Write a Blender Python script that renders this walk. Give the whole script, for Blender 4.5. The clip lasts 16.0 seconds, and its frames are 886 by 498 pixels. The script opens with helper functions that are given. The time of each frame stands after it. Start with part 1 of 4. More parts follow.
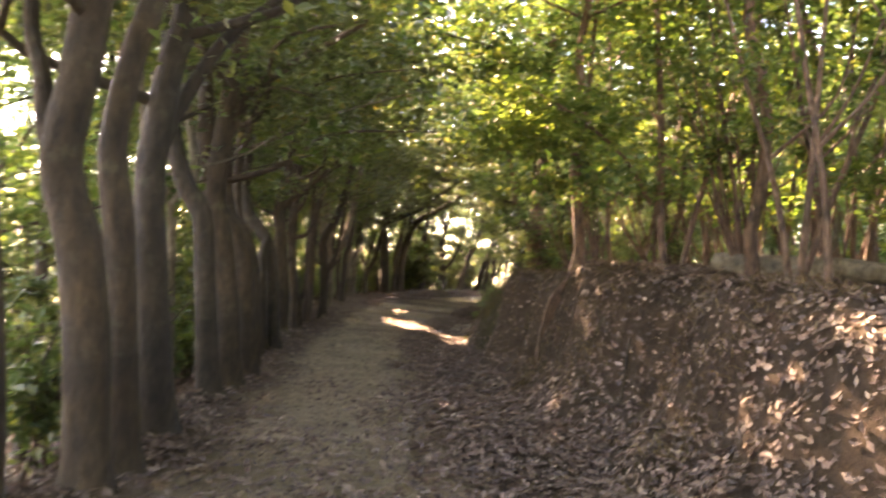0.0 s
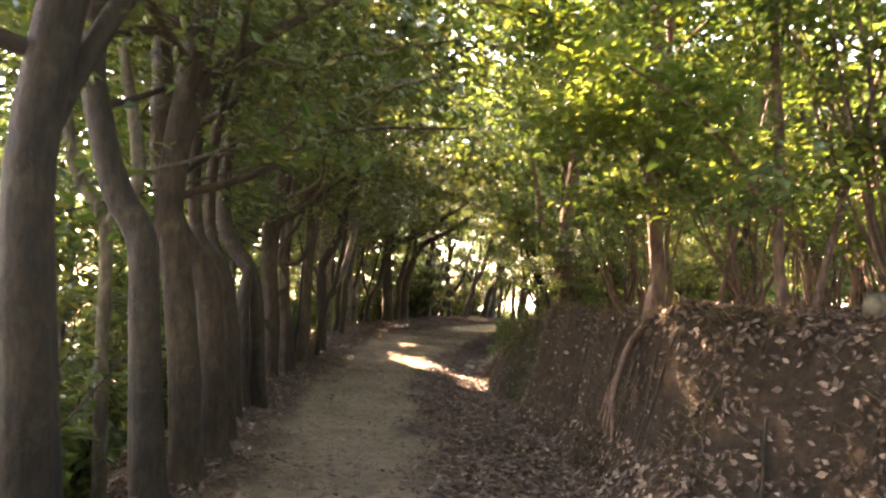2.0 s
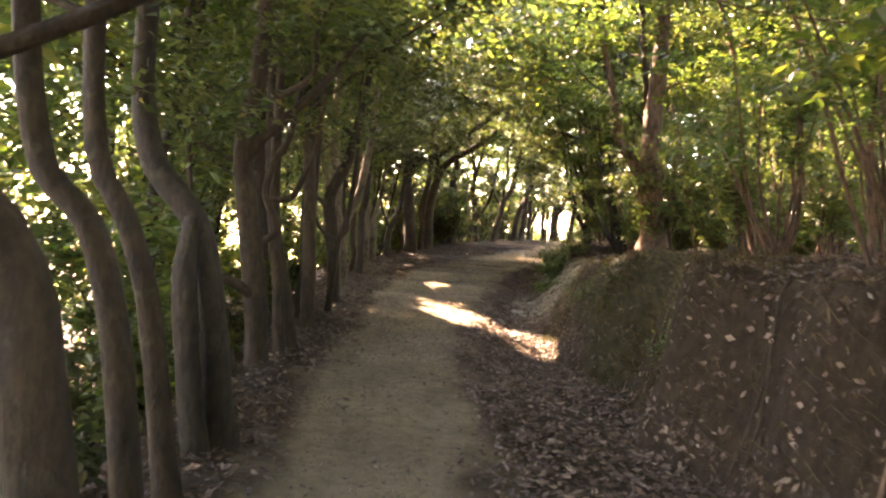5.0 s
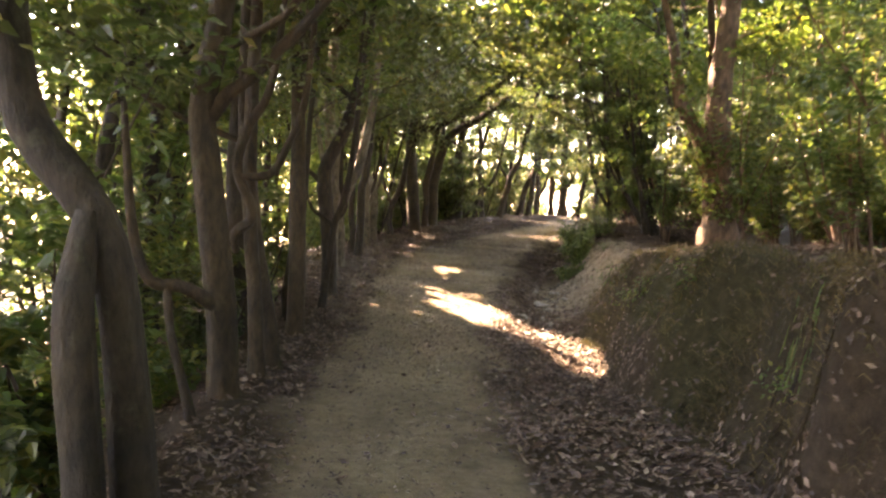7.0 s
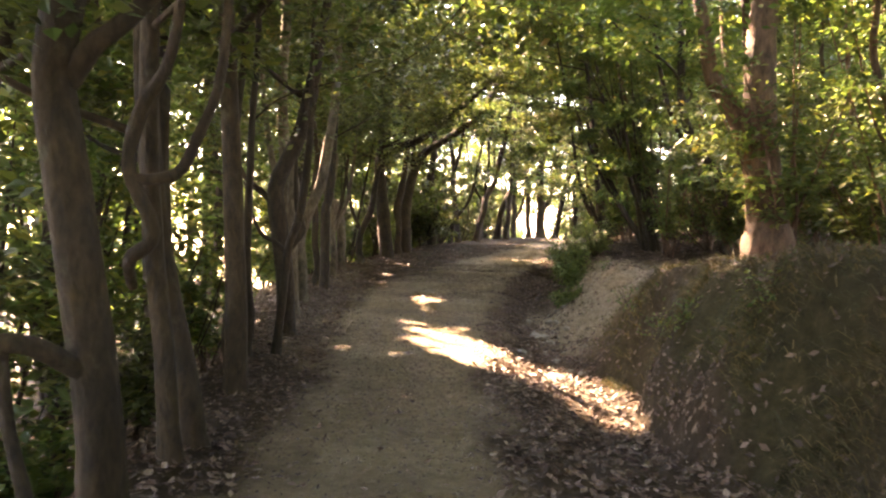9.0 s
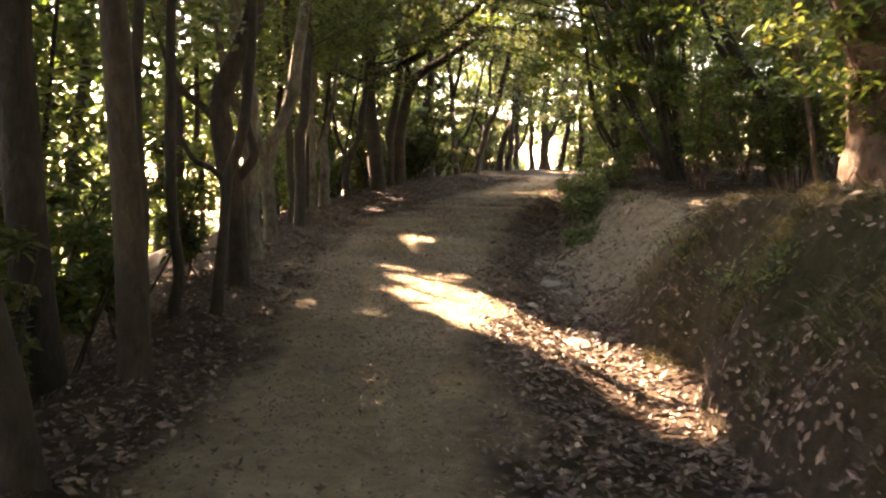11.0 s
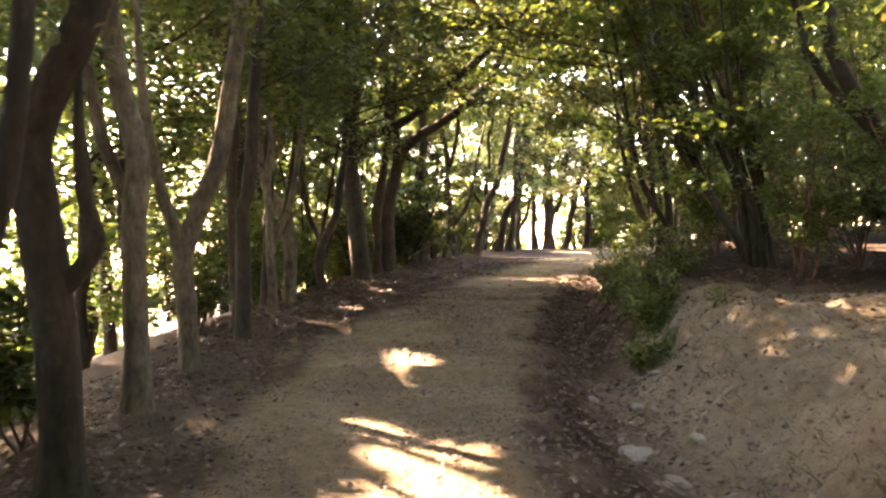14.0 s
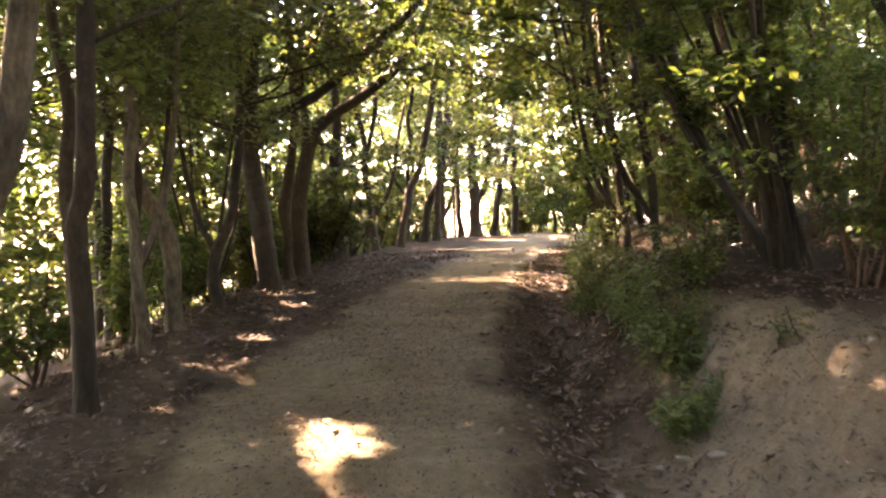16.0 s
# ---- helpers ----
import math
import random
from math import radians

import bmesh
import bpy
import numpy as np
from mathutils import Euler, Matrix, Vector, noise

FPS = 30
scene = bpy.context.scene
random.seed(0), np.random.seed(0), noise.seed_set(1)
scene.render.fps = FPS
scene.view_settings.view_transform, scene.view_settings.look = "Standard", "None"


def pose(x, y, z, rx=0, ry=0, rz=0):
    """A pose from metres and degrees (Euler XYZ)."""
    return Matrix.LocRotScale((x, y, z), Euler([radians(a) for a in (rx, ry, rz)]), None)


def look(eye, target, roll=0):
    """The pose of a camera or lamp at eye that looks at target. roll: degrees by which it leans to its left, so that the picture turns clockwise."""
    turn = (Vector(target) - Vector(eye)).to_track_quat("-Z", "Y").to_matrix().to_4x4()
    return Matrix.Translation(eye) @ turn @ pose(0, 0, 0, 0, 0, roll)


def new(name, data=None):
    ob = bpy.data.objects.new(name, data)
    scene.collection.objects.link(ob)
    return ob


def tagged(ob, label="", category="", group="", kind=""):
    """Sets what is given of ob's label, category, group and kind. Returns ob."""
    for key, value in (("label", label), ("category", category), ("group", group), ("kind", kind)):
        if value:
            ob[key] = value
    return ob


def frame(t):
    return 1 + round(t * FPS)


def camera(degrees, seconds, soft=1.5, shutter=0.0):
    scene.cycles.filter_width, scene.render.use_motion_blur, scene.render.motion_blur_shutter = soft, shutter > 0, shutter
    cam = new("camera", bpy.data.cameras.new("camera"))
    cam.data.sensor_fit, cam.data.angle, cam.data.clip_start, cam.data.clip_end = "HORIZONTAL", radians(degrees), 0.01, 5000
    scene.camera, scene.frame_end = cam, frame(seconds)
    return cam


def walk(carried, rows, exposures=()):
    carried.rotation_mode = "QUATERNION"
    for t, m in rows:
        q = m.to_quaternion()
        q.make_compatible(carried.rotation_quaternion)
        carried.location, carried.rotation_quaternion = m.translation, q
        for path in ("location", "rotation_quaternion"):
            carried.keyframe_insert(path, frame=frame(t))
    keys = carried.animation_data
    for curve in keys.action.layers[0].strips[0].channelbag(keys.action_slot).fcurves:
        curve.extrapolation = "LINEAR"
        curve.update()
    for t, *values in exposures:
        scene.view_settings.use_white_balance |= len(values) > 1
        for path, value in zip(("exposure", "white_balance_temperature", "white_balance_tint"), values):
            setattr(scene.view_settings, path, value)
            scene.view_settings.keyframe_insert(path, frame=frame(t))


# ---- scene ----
cam = camera(57.5, 16.0, soft=2.2, shutter=0.5)
PATH = [
    (0, look((1.245, -5.941, 1.260), (1.188, -3.442, 1.332), 4.8)),
    (0.5, look((1.107, -5.431, 1.306), (1.272, -2.941, 1.459), 4.0)),
    (1, look((1.062, -4.862, 1.331), (1.049, -2.370, 1.531), 4.1)),
    (1.5, look((0.932, -4.344, 1.346), (0.820, -1.855, 1.553), 4.7)),
    (2, look((0.899, -3.822, 1.394), (0.838, -1.328, 1.536), 4.8)),
    (2.5, look((0.857, -3.300, 1.427), (0.705, -0.804, 1.459), 4.1)),
    (3, look((0.783, -2.749, 1.466), (0.719, -0.253, 1.350), 4.3)),
    (3.5, look((0.787, -2.139, 1.493), (0.681, 0.357, 1.389), 3.3)),
    (3.7, look((0.739, -1.907, 1.496), (0.615, 0.589, 1.417), 3.2)),
    (5.8, look((0.271, 0.586, 1.663), (0.231, 3.083, 1.535), 2.0)),
    (6, look((0.230, 0.771, 1.664), (0.208, 3.271, 1.628), 2.0)),
    (6.5, look((0.171, 1.248, 1.696), (0.138, 3.748, 1.725), 2.6)),
    (7, look((0.115, 1.673, 1.676), (0.027, 4.162, 1.476), 2.9)),
    (7.5, look((0.006, 2.062, 1.683), (0.091, 4.549, 1.443), 2.6)),
    (8, look((0.005, 2.525, 1.558), (0.016, 5.025, 1.520), 1.7)),
    (8.2, look((-0.025, 2.709, 1.560), (-0.011, 5.205, 1.434), 1.0)),
    (10.3, look((0.140, 4.981, 1.312), (0.051, 7.479, 1.245), -0.2)),
    (10.5, look((0.174, 5.160, 1.320), (0.029, 7.649, 1.126), -0.2)),
    (11, look((0.082, 5.503, 1.349), (0.073, 7.982, 1.039), 0.3)),
    (11.5, look((0.056, 5.906, 1.275), (0.032, 8.384, 0.943), -0.1)),
    (12, look((0.078, 6.451, 1.274), (-0.132, 8.942, 1.277), -0.7)),
    (12.5, look((0.125, 7.109, 1.303), (0.267, 9.604, 1.279), 0.0)),
    (13, look((0.096, 7.811, 1.334), (0.163, 10.310, 1.279), 0.5)),
    (13.5, look((-0.017, 8.450, 1.331), (0.010, 10.949, 1.295), 0.5)),
    (14, look((-0.027, 9.121, 1.342), (-0.015, 11.620, 1.274), -0.5)),
    (14.5, look((-0.106, 9.774, 1.385), (-0.002, 12.270, 1.332), -1.2)),
    (15, look((-0.135, 10.459, 1.440), (0.100, 12.946, 1.365), -1.2)),
    (15.5, look((-0.148, 11.116, 1.495), (0.114, 13.601, 1.393), -2.1)),
    (16, look((-0.138, 11.734, 1.528), (0.131, 14.216, 1.403), -2.5)),
]
walk(cam, PATH, exposures=[(0, 4.75, 8000, 34), (3.5, 4.85, 8000, 34), (8, 5.05, 8000, 34), (10.5, 4.75, 8000, 33), (11.5, 4.5, 8200, 34), (13, 4.85, 8000, 34), (16, 5.1, 8000, 37)])

# ---- world and sun ----
SUN_BEARING = 38.0    # degrees to the left of straight ahead (+y)
SUN_HEIGHT = 37.0
SUN = Vector((-math.sin(radians(SUN_BEARING)) * math.cos(radians(SUN_HEIGHT)),
              math.cos(radians(SUN_BEARING)) * math.cos(radians(SUN_HEIGHT)),
              math.sin(radians(SUN_HEIGHT))))
SUN_NP = np.array(SUN)

world = bpy.data.worlds.new("sky")
scene.world = world
world.use_nodes = True
wt = world.node_tree
sky = wt.nodes.new("ShaderNodeTexSky")
sky.sky_type = "NISHITA"
sky.sun_disc = False
sky.sun_elevation = radians(SUN_HEIGHT)
sky.sun_rotation = radians(-SUN_BEARING)
sky.air_density = 1.2
sky.dust_density = 0.8
wt.links.new(sky.outputs[0], wt.nodes["Background"].inputs[0])
wt.nodes["Background"].inputs[1].default_value = 0.15

sun_data = bpy.data.lights.new("sun", "SUN")
sun_data.energy = 5.0
sun_data.angle = radians(0.7)
sun_data.color = (1.0, 0.83, 0.58)
sun_ob = new("sun", sun_data)
sun_ob.matrix_world = look(SUN * 60, (0, 0, 0))


# ---- materials ----
def material(name):
    m = bpy.data.materials.new(name)
    m.use_nodes = True
    return m, m.node_tree, m.node_tree.nodes, m.node_tree.nodes["Principled BSDF"]


def tex(nt, kind, scale, detail=4.0, rough=0.6, coords="Object", stretch=None, distortion=0.0):
    n = nt.nodes.new(kind)
    n.inputs["Scale"].default_value = scale
    if kind == "ShaderNodeTexNoise":
        n.inputs["Detail"].default_value = detail
        n.inputs["Roughness"].default_value = rough
        n.inputs["Distortion"].default_value = distortion
    c = nt.nodes.new("ShaderNodeTexCoord")
    src = c.outputs[coords]
    if stretch:
        mp = nt.nodes.new("ShaderNodeMapping")
        mp.inputs["Scale"].default_value = stretch
        nt.links.new(src, mp.inputs[0])
        src = mp.outputs[0]
    nt.links.new(src, n.inputs["Vector"])
    return n


def ramp(nt, fac, stops):
    r = nt.nodes.new("ShaderNodeValToRGB")
    e = r.color_ramp.elements
    while len(e) < len(stops):
        e.new(0.5)
    for el, (p, c) in zip(e, stops):
        el.position, el.color = p, (*c, 1)
    nt.links.new(fac, r.inputs[0])
    return r


def mix(nt, fac, a, b, mode="MIX"):
    m = nt.nodes.new("ShaderNodeMix")
    m.data_type, m.blend_type = "RGBA", mode
    for sock, v in ((m.inputs[0], fac), (m.inputs[6], a), (m.inputs[7], b)):
        if isinstance(v, (int, float)):
            sock.default_value = v
        elif isinstance(v, tuple):
            sock.default_value = (*v, 1)
        else:
            nt.links.new(v, sock)
    return m.outputs[2]


def bump(nt, bsdf, height, strength, distance):
    b = nt.nodes.new("ShaderNodeBump")
    b.inputs["Strength"].default_value = strength
    b.inputs["Distance"].default_value = distance
    nt.links.new(height, b.inputs["Height"])
    nt.links.new(b.outputs[0], bsdf.inputs["Normal"])


def bark(name, dark, light, moss=0.18, scale=1.0):
    m, nt, _, p = material(name)
    streak = tex(nt, "ShaderNodeTexNoise", 20 * scale, 6, 0.7, stretch=(1, 1, 0.4))
    blotch = tex(nt, "ShaderNodeTexNoise", 2.3, 3, 0.6)
    lichen = tex(nt, "ShaderNodeTexNoise", 7.0, 5, 0.7)
    col = ramp(nt, streak.outputs[0], [(0.36, dark), (0.64, light)]).outputs[0]
    tone = ramp(nt, blotch.outputs[0], [(0.35, (0.5, 0.49, 0.46)), (0.65, (1.15, 1.1, 0.98))]).outputs[0]
    col = mix(nt, 1.0, col, tone, "MULTIPLY")
    patch = ramp(nt, lichen.outputs[0], [(0.58, (0, 0, 0)), (0.68, (moss, moss, moss))]).outputs[0]
    col = mix(nt, patch, col, (0.13, 0.135, 0.07))
    nt.links.new(col, p.inputs["Base Color"])
    p.inputs["Roughness"].default_value = 0.85
    bump(nt, p, streak.outputs[0], 1.0, 0.03)
    return m


BARK_DARK = bark("bark_dark", (0.015, 0.011, 0.006), (0.05, 0.036, 0.02))
BARK_BROWN = bark("bark_brown", (0.02, 0.0135, 0.0065), (0.066, 0.043, 0.02))
BARK_PALE = bark("bark_pale", (0.065, 0.054, 0.036), (0.19, 0.162, 0.115), 0.2)
BARK_RED = bark("bark_reddish", (0.06, 0.036, 0.025), (0.2, 0.125, 0.085), 0.15)


def leaf_material(name, cols, through_col, gloss=0.4, through_amount=0.35):
    m, nt, nodes, p = material(name)
    geo = nodes.new("ShaderNodeNewGeometry")
    col = ramp(nt, geo.outputs["Random Per Island"], cols).outputs[0]
    drift = tex(nt, "ShaderNodeTexNoise", 0.5, 2, 0.5)
    col = mix(nt, 0.6, col, ramp(nt, drift.outputs[0], [(0.35, (0.6, 0.62, 0.55)), (0.65, (1.2, 1.15, 0.95))]).outputs[0], "MULTIPLY")
    nt.links.new(col, p.inputs["Base Color"])
    p.inputs["Roughness"].default_value = gloss
    p.inputs["Specular IOR Level"].default_value = 0.45
    tr = nodes.new("ShaderNodeBsdfTranslucent")
    nt.links.new(mix(nt, 1.0, col, through_col, "MULTIPLY"), tr.inputs[0])
    ms = nodes.new("ShaderNodeMixShader")
    ms.inputs[0].default_value = through_amount
    nt.links.new(p.outputs[0], ms.inputs[1])
    nt.links.new(tr.outputs[0], ms.inputs[2])
    nt.links.new(ms.outputs[0], nodes["Material Output"].inputs[0])
    return m


LEAF_DARK = leaf_material("leaf_evergreen", [(0.0, (0.03, 0.041, 0.018)), (0.5, (0.062, 0.078, 0.031)), (0.94, (0.105, 0.12, 0.045)), (1.0, (0.18, 0.13, 0.05))], (2.0, 2.1, 1.1), 0.4, 0.32)
LEAF_MID = leaf_material("leaf_mid_green", [(0.0, (0.042, 0.064, 0.023)), (0.6, (0.079, 0.116, 0.044)), (1.0, (0.17, 0.165, 0.055))], (1.7, 1.95, 1.0), 0.48, 0.38)
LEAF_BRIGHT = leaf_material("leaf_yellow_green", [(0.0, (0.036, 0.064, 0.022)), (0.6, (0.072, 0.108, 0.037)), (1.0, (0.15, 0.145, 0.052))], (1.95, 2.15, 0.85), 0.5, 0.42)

LEAF_MAPLE = leaf_material("leaf_pale_yellow_green", [(0.0, (0.06, 0.095, 0.028)), (0.5, (0.115, 0.15, 0.048)), (1.0, (0.19, 0.2, 0.075))], (1.8, 2.05, 0.9), 0.5, 0.45)


def litter_material():
    m, nt, nodes, p = material("dry_leaf_litter")
    geo = nodes.new("ShaderNodeNewGeometry")
    col = ramp(nt, geo.outputs["Random Per Island"], [(0.0, (0.04, 0.024, 0.016)), (0.45, (0.095, 0.056, 0.036)), (0.82, (0.15, 0.096, 0.063)), (1.0, (0.27, 0.195, 0.137))]).outputs[0]
    fine = tex(nt, "ShaderNodeTexNoise", 60, 3, 0.6)
    col = mix(nt, 0.5, col, ramp(nt, fine.outputs[0], [(0.3, (0.6, 0.6, 0.6)), (0.7, (1.2, 1.2, 1.2))]).outputs[0], "MULTIPLY")
    nt.links.new(col, p.inputs["Base Color"])
    p.inputs["Roughness"].default_value = 0.6
    return m


LITTER = litter_material()


def ground_material():
    m, nt, nodes, p = material("forest_earth")
    at = nodes.new("ShaderNodeAttribute")
    at.attribute_name = "zones"
    sep = nodes.new("ShaderNodeSeparateColor")
    nt.links.new(at.outputs["Color"], sep.inputs[0])
    big = tex(nt, "ShaderNodeTexNoise", 1.1, 4, 0.6)
    mid = tex(nt, "ShaderNodeTexNoise", 9.0, 6, 0.7)
    grit = tex(nt, "ShaderNodeTexNoise", 110.0, 4, 0.75)
    peb = tex(nt, "ShaderNodeTexVoronoi", 55.0)
    sand = ramp(nt, mid.outputs[0], [(0.3, (0.2, 0.158, 0.102)), (0.7, (0.36, 0.295, 0.2))]).outputs[0]
    sand = mix(nt, 0.8, sand, ramp(nt, big.outputs[0], [(0.33, (0.72, 0.69, 0.64)), (0.68, (1.18, 1.16, 1.12))]).outputs[0], "MULTIPLY")
    sand = mix(nt, 0.7, sand, ramp(nt, grit.outputs[0], [(0.35, (0.62, 0.6, 0.58)), (0.65, (1.25, 1.24, 1.2))]).outputs[0], "MULTIPLY")
    dirt = ramp(nt, mid.outputs[0], [(0.3, (0.034, 0.024, 0.016)), (0.7, (0.088, 0.062, 0.041))]).outputs[0]
    dirt = mix(nt, 0.6, dirt, ramp(nt, grit.outputs[0], [(0.35, (0.55, 0.55, 0.55)), (0.65, (1.4, 1.35, 1.3))]).outputs[0], "MULTIPLY")
    mossy = ramp(nt, mid.outputs[0], [(0.3, (0.02, 0.021, 0.008)), (0.55, (0.05, 0.046, 0.017)), (0.75, (0.11, 0.075, 0.033))]).outputs[0]
    clay = ramp(nt, mid.outputs[0], [(0.3, (0.21, 0.172, 0.124)), (0.7, (0.37, 0.315, 0.235))]).outputs[0]
    clay = mix(nt, 0.9, clay, ramp(nt, big.outputs[0], [(0.35, (0.74, 0.71, 0.66)), (0.68, (1.15, 1.13, 1.1))]).outputs[0], "MULTIPLY")
    clay = mix(nt, 0.7, clay, ramp(nt, grit.outputs[0], [(0.35, (0.6, 0.58, 0.55)), (0.65, (1.3, 1.28, 1.25))]).outputs[0], "MULTIPLY")
    col = mix(nt, sep.outputs[0], dirt, sand)
    col = mix(nt, sep.outputs[1], col, mossy)
    col = mix(nt, sep.outputs[2], col, clay)
    nt.links.new(col, p.inputs["Base Color"])
    p.inputs["Roughness"].default_value = 0.95
    p.inputs["Specular IOR Level"].default_value = 0.2
    h = nodes.new("ShaderNodeMath")
    h.operation = "ADD"
    nt.links.new(grit.outputs[0], h.inputs[0])
    nt.links.new(mid.outputs[0], h.inputs[1])
    bump(nt, p, h.outputs[0], 1.0, 0.035)
    return m


GROUND = ground_material()


def stone_material():
    m, nt, nodes, p = material("pale_stone")
    a = tex(nt, "ShaderNodeTexNoise", 12, 6, 0.7)
    nt.links.new(ramp(nt, a.outputs[0], [(0.3, (0.13, 0.115, 0.09)), (0.7, (0.3, 0.27, 0.22))]).outputs[0], p.inputs["Base Color"])
    p.inputs["Roughness"].default_value = 0.9
    bump(nt, p, a.outputs[0], 0.5, 0.02)
    return m


STONE = stone_material()

# ---- the lie of the land ----
YS = np.array([-40, -8, -4, 0, 2, 4, 8, 11, 13, 16, 20, 25, 30, 35, 40, 45, 60, 120.0])
CENTRE = np.array([1.6, 1.3, 0.85, 0.4, 0.18, -0.05, -0.42, -0.42, -0.42, -0.45, 0.1, 1.4, 3.0, 4.5, 6.8, 11.0, 25, 60.0])
HALF = np.array([0.85, 0.85, 0.8, 0.72, 0.7, 0.68, 0.7, 0.72, 0.9, 1.2, 1.15, 1.05, 1.05, 1.2, 1.2, 1.2, 1.2, 1.2])
ROW = np.array([-0.6, -0.55, -0.5, -0.62, -0.8, -1.0, -1.6, -1.85, -1.98, -2.2, -2.35, -2.0, -0.9, 0.3, 1.9, 3.9, 11, 45.0])
FOOT = np.array([2.9, 2.8, 2.6, 2.3, 2.05, 1.9, 1.65, 1.55, 1.5, 1.7, 2.1, 3.5, 5.1, 6.9, 9.6, 14.0, 28, 64.0])
BANK = np.array([1.2, 1.2, 1.25, 1.32, 1.36, 1.34, 1.22, 1.08, 0.7, 0.58, 0.75, 0.75, 0.6, 0.6, 0.6, 0.5, 0.5, 0.5])
WIDE = np.array([1.9, 1.9, 1.9, 1.5, 0.8, 0.65, 0.75, 0.55, 0.95, 1.15, 1.0, 1.2, 1.4, 1.6, 1.8, 2, 2, 2.0])
RISE = np.array([0.0, 0.0, 0.0, 0.03, 0.03, 0.03, 0.0, -0.03, 0.0, 0.02, 0.14, 0.22, 0.3, 0.34, 0.4, 0.4, -2.5, -40.0])


def along(table, y):
    return np.interp(y, YS, table)


def smooth(a, b, v):
    t = np.clip((v - a) / (b - a), 0, 1)
    return t * t * (3 - 2 * t)


def wobble(x, y, f, seed):
    """Smooth waves of several lengths, between about -1 and 1."""
    r = np.random.RandomState(seed)
    out = np.zeros(np.broadcast(x, y).shape)
    for k in range(7):
        a, ph, g = r.uniform(0, 6.283), r.uniform(0, 6.283), f * r.uniform(0.5, 1.9)
        out = out + np.sin(g * (x * math.cos(a) + y * math.sin(a)) + ph)
    return out / 4.0


STEPS = ((16.2, 0.1), (18.9, 0.09), (21.6, 0.06))


def zones_at(x, y):
    c, hw, row, foot = along(CENTRE, y), along(HALF, y), along(ROW, y), along(FOOT, y)
    ragged = 0.19 * wobble(x, y, 3.1, 5) + 0.14 * wobble(x, y, 11.0, 6)
    path = 1 - smooth(hw - 0.28, hw + 0.3, np.abs(x - c) + ragged)
    face = smooth(foot - 0.05, foot + 0.2, x + ragged) * (1 - smooth(foot + along(WIDE, y) * 0.8, foot + along(WIDE, y) + 0.5, x + ragged))
    mossy = face * smooth(5.0, 8.5, y) * (1 - smooth(12.3, 13.6, y)) * (0.68 + 0.4 * wobble(x, y, 3.5, 9))
    clay = np.maximum(face * smooth(12.3, 13.8, y) * (1 - smooth(17.2, 18.6, y)),
                      smooth(1.0, 1.5, x) * smooth(11.8, 13, y) * (1 - smooth(16.5, 17.5, y)) * (1 - smooth(4.5, 6, x)))
    clay = np.maximum(clay, 0.35 * (1 - smooth(0.1, 0.5, np.abs(x - row - 0.25))) * smooth(11.5, 13, y) * (1 - smooth(21, 24, y)))
    return np.clip(path, 0, 1), np.clip(mossy, 0, 1), np.clip(clay, 0, 1), np.clip(face, 0, 1)


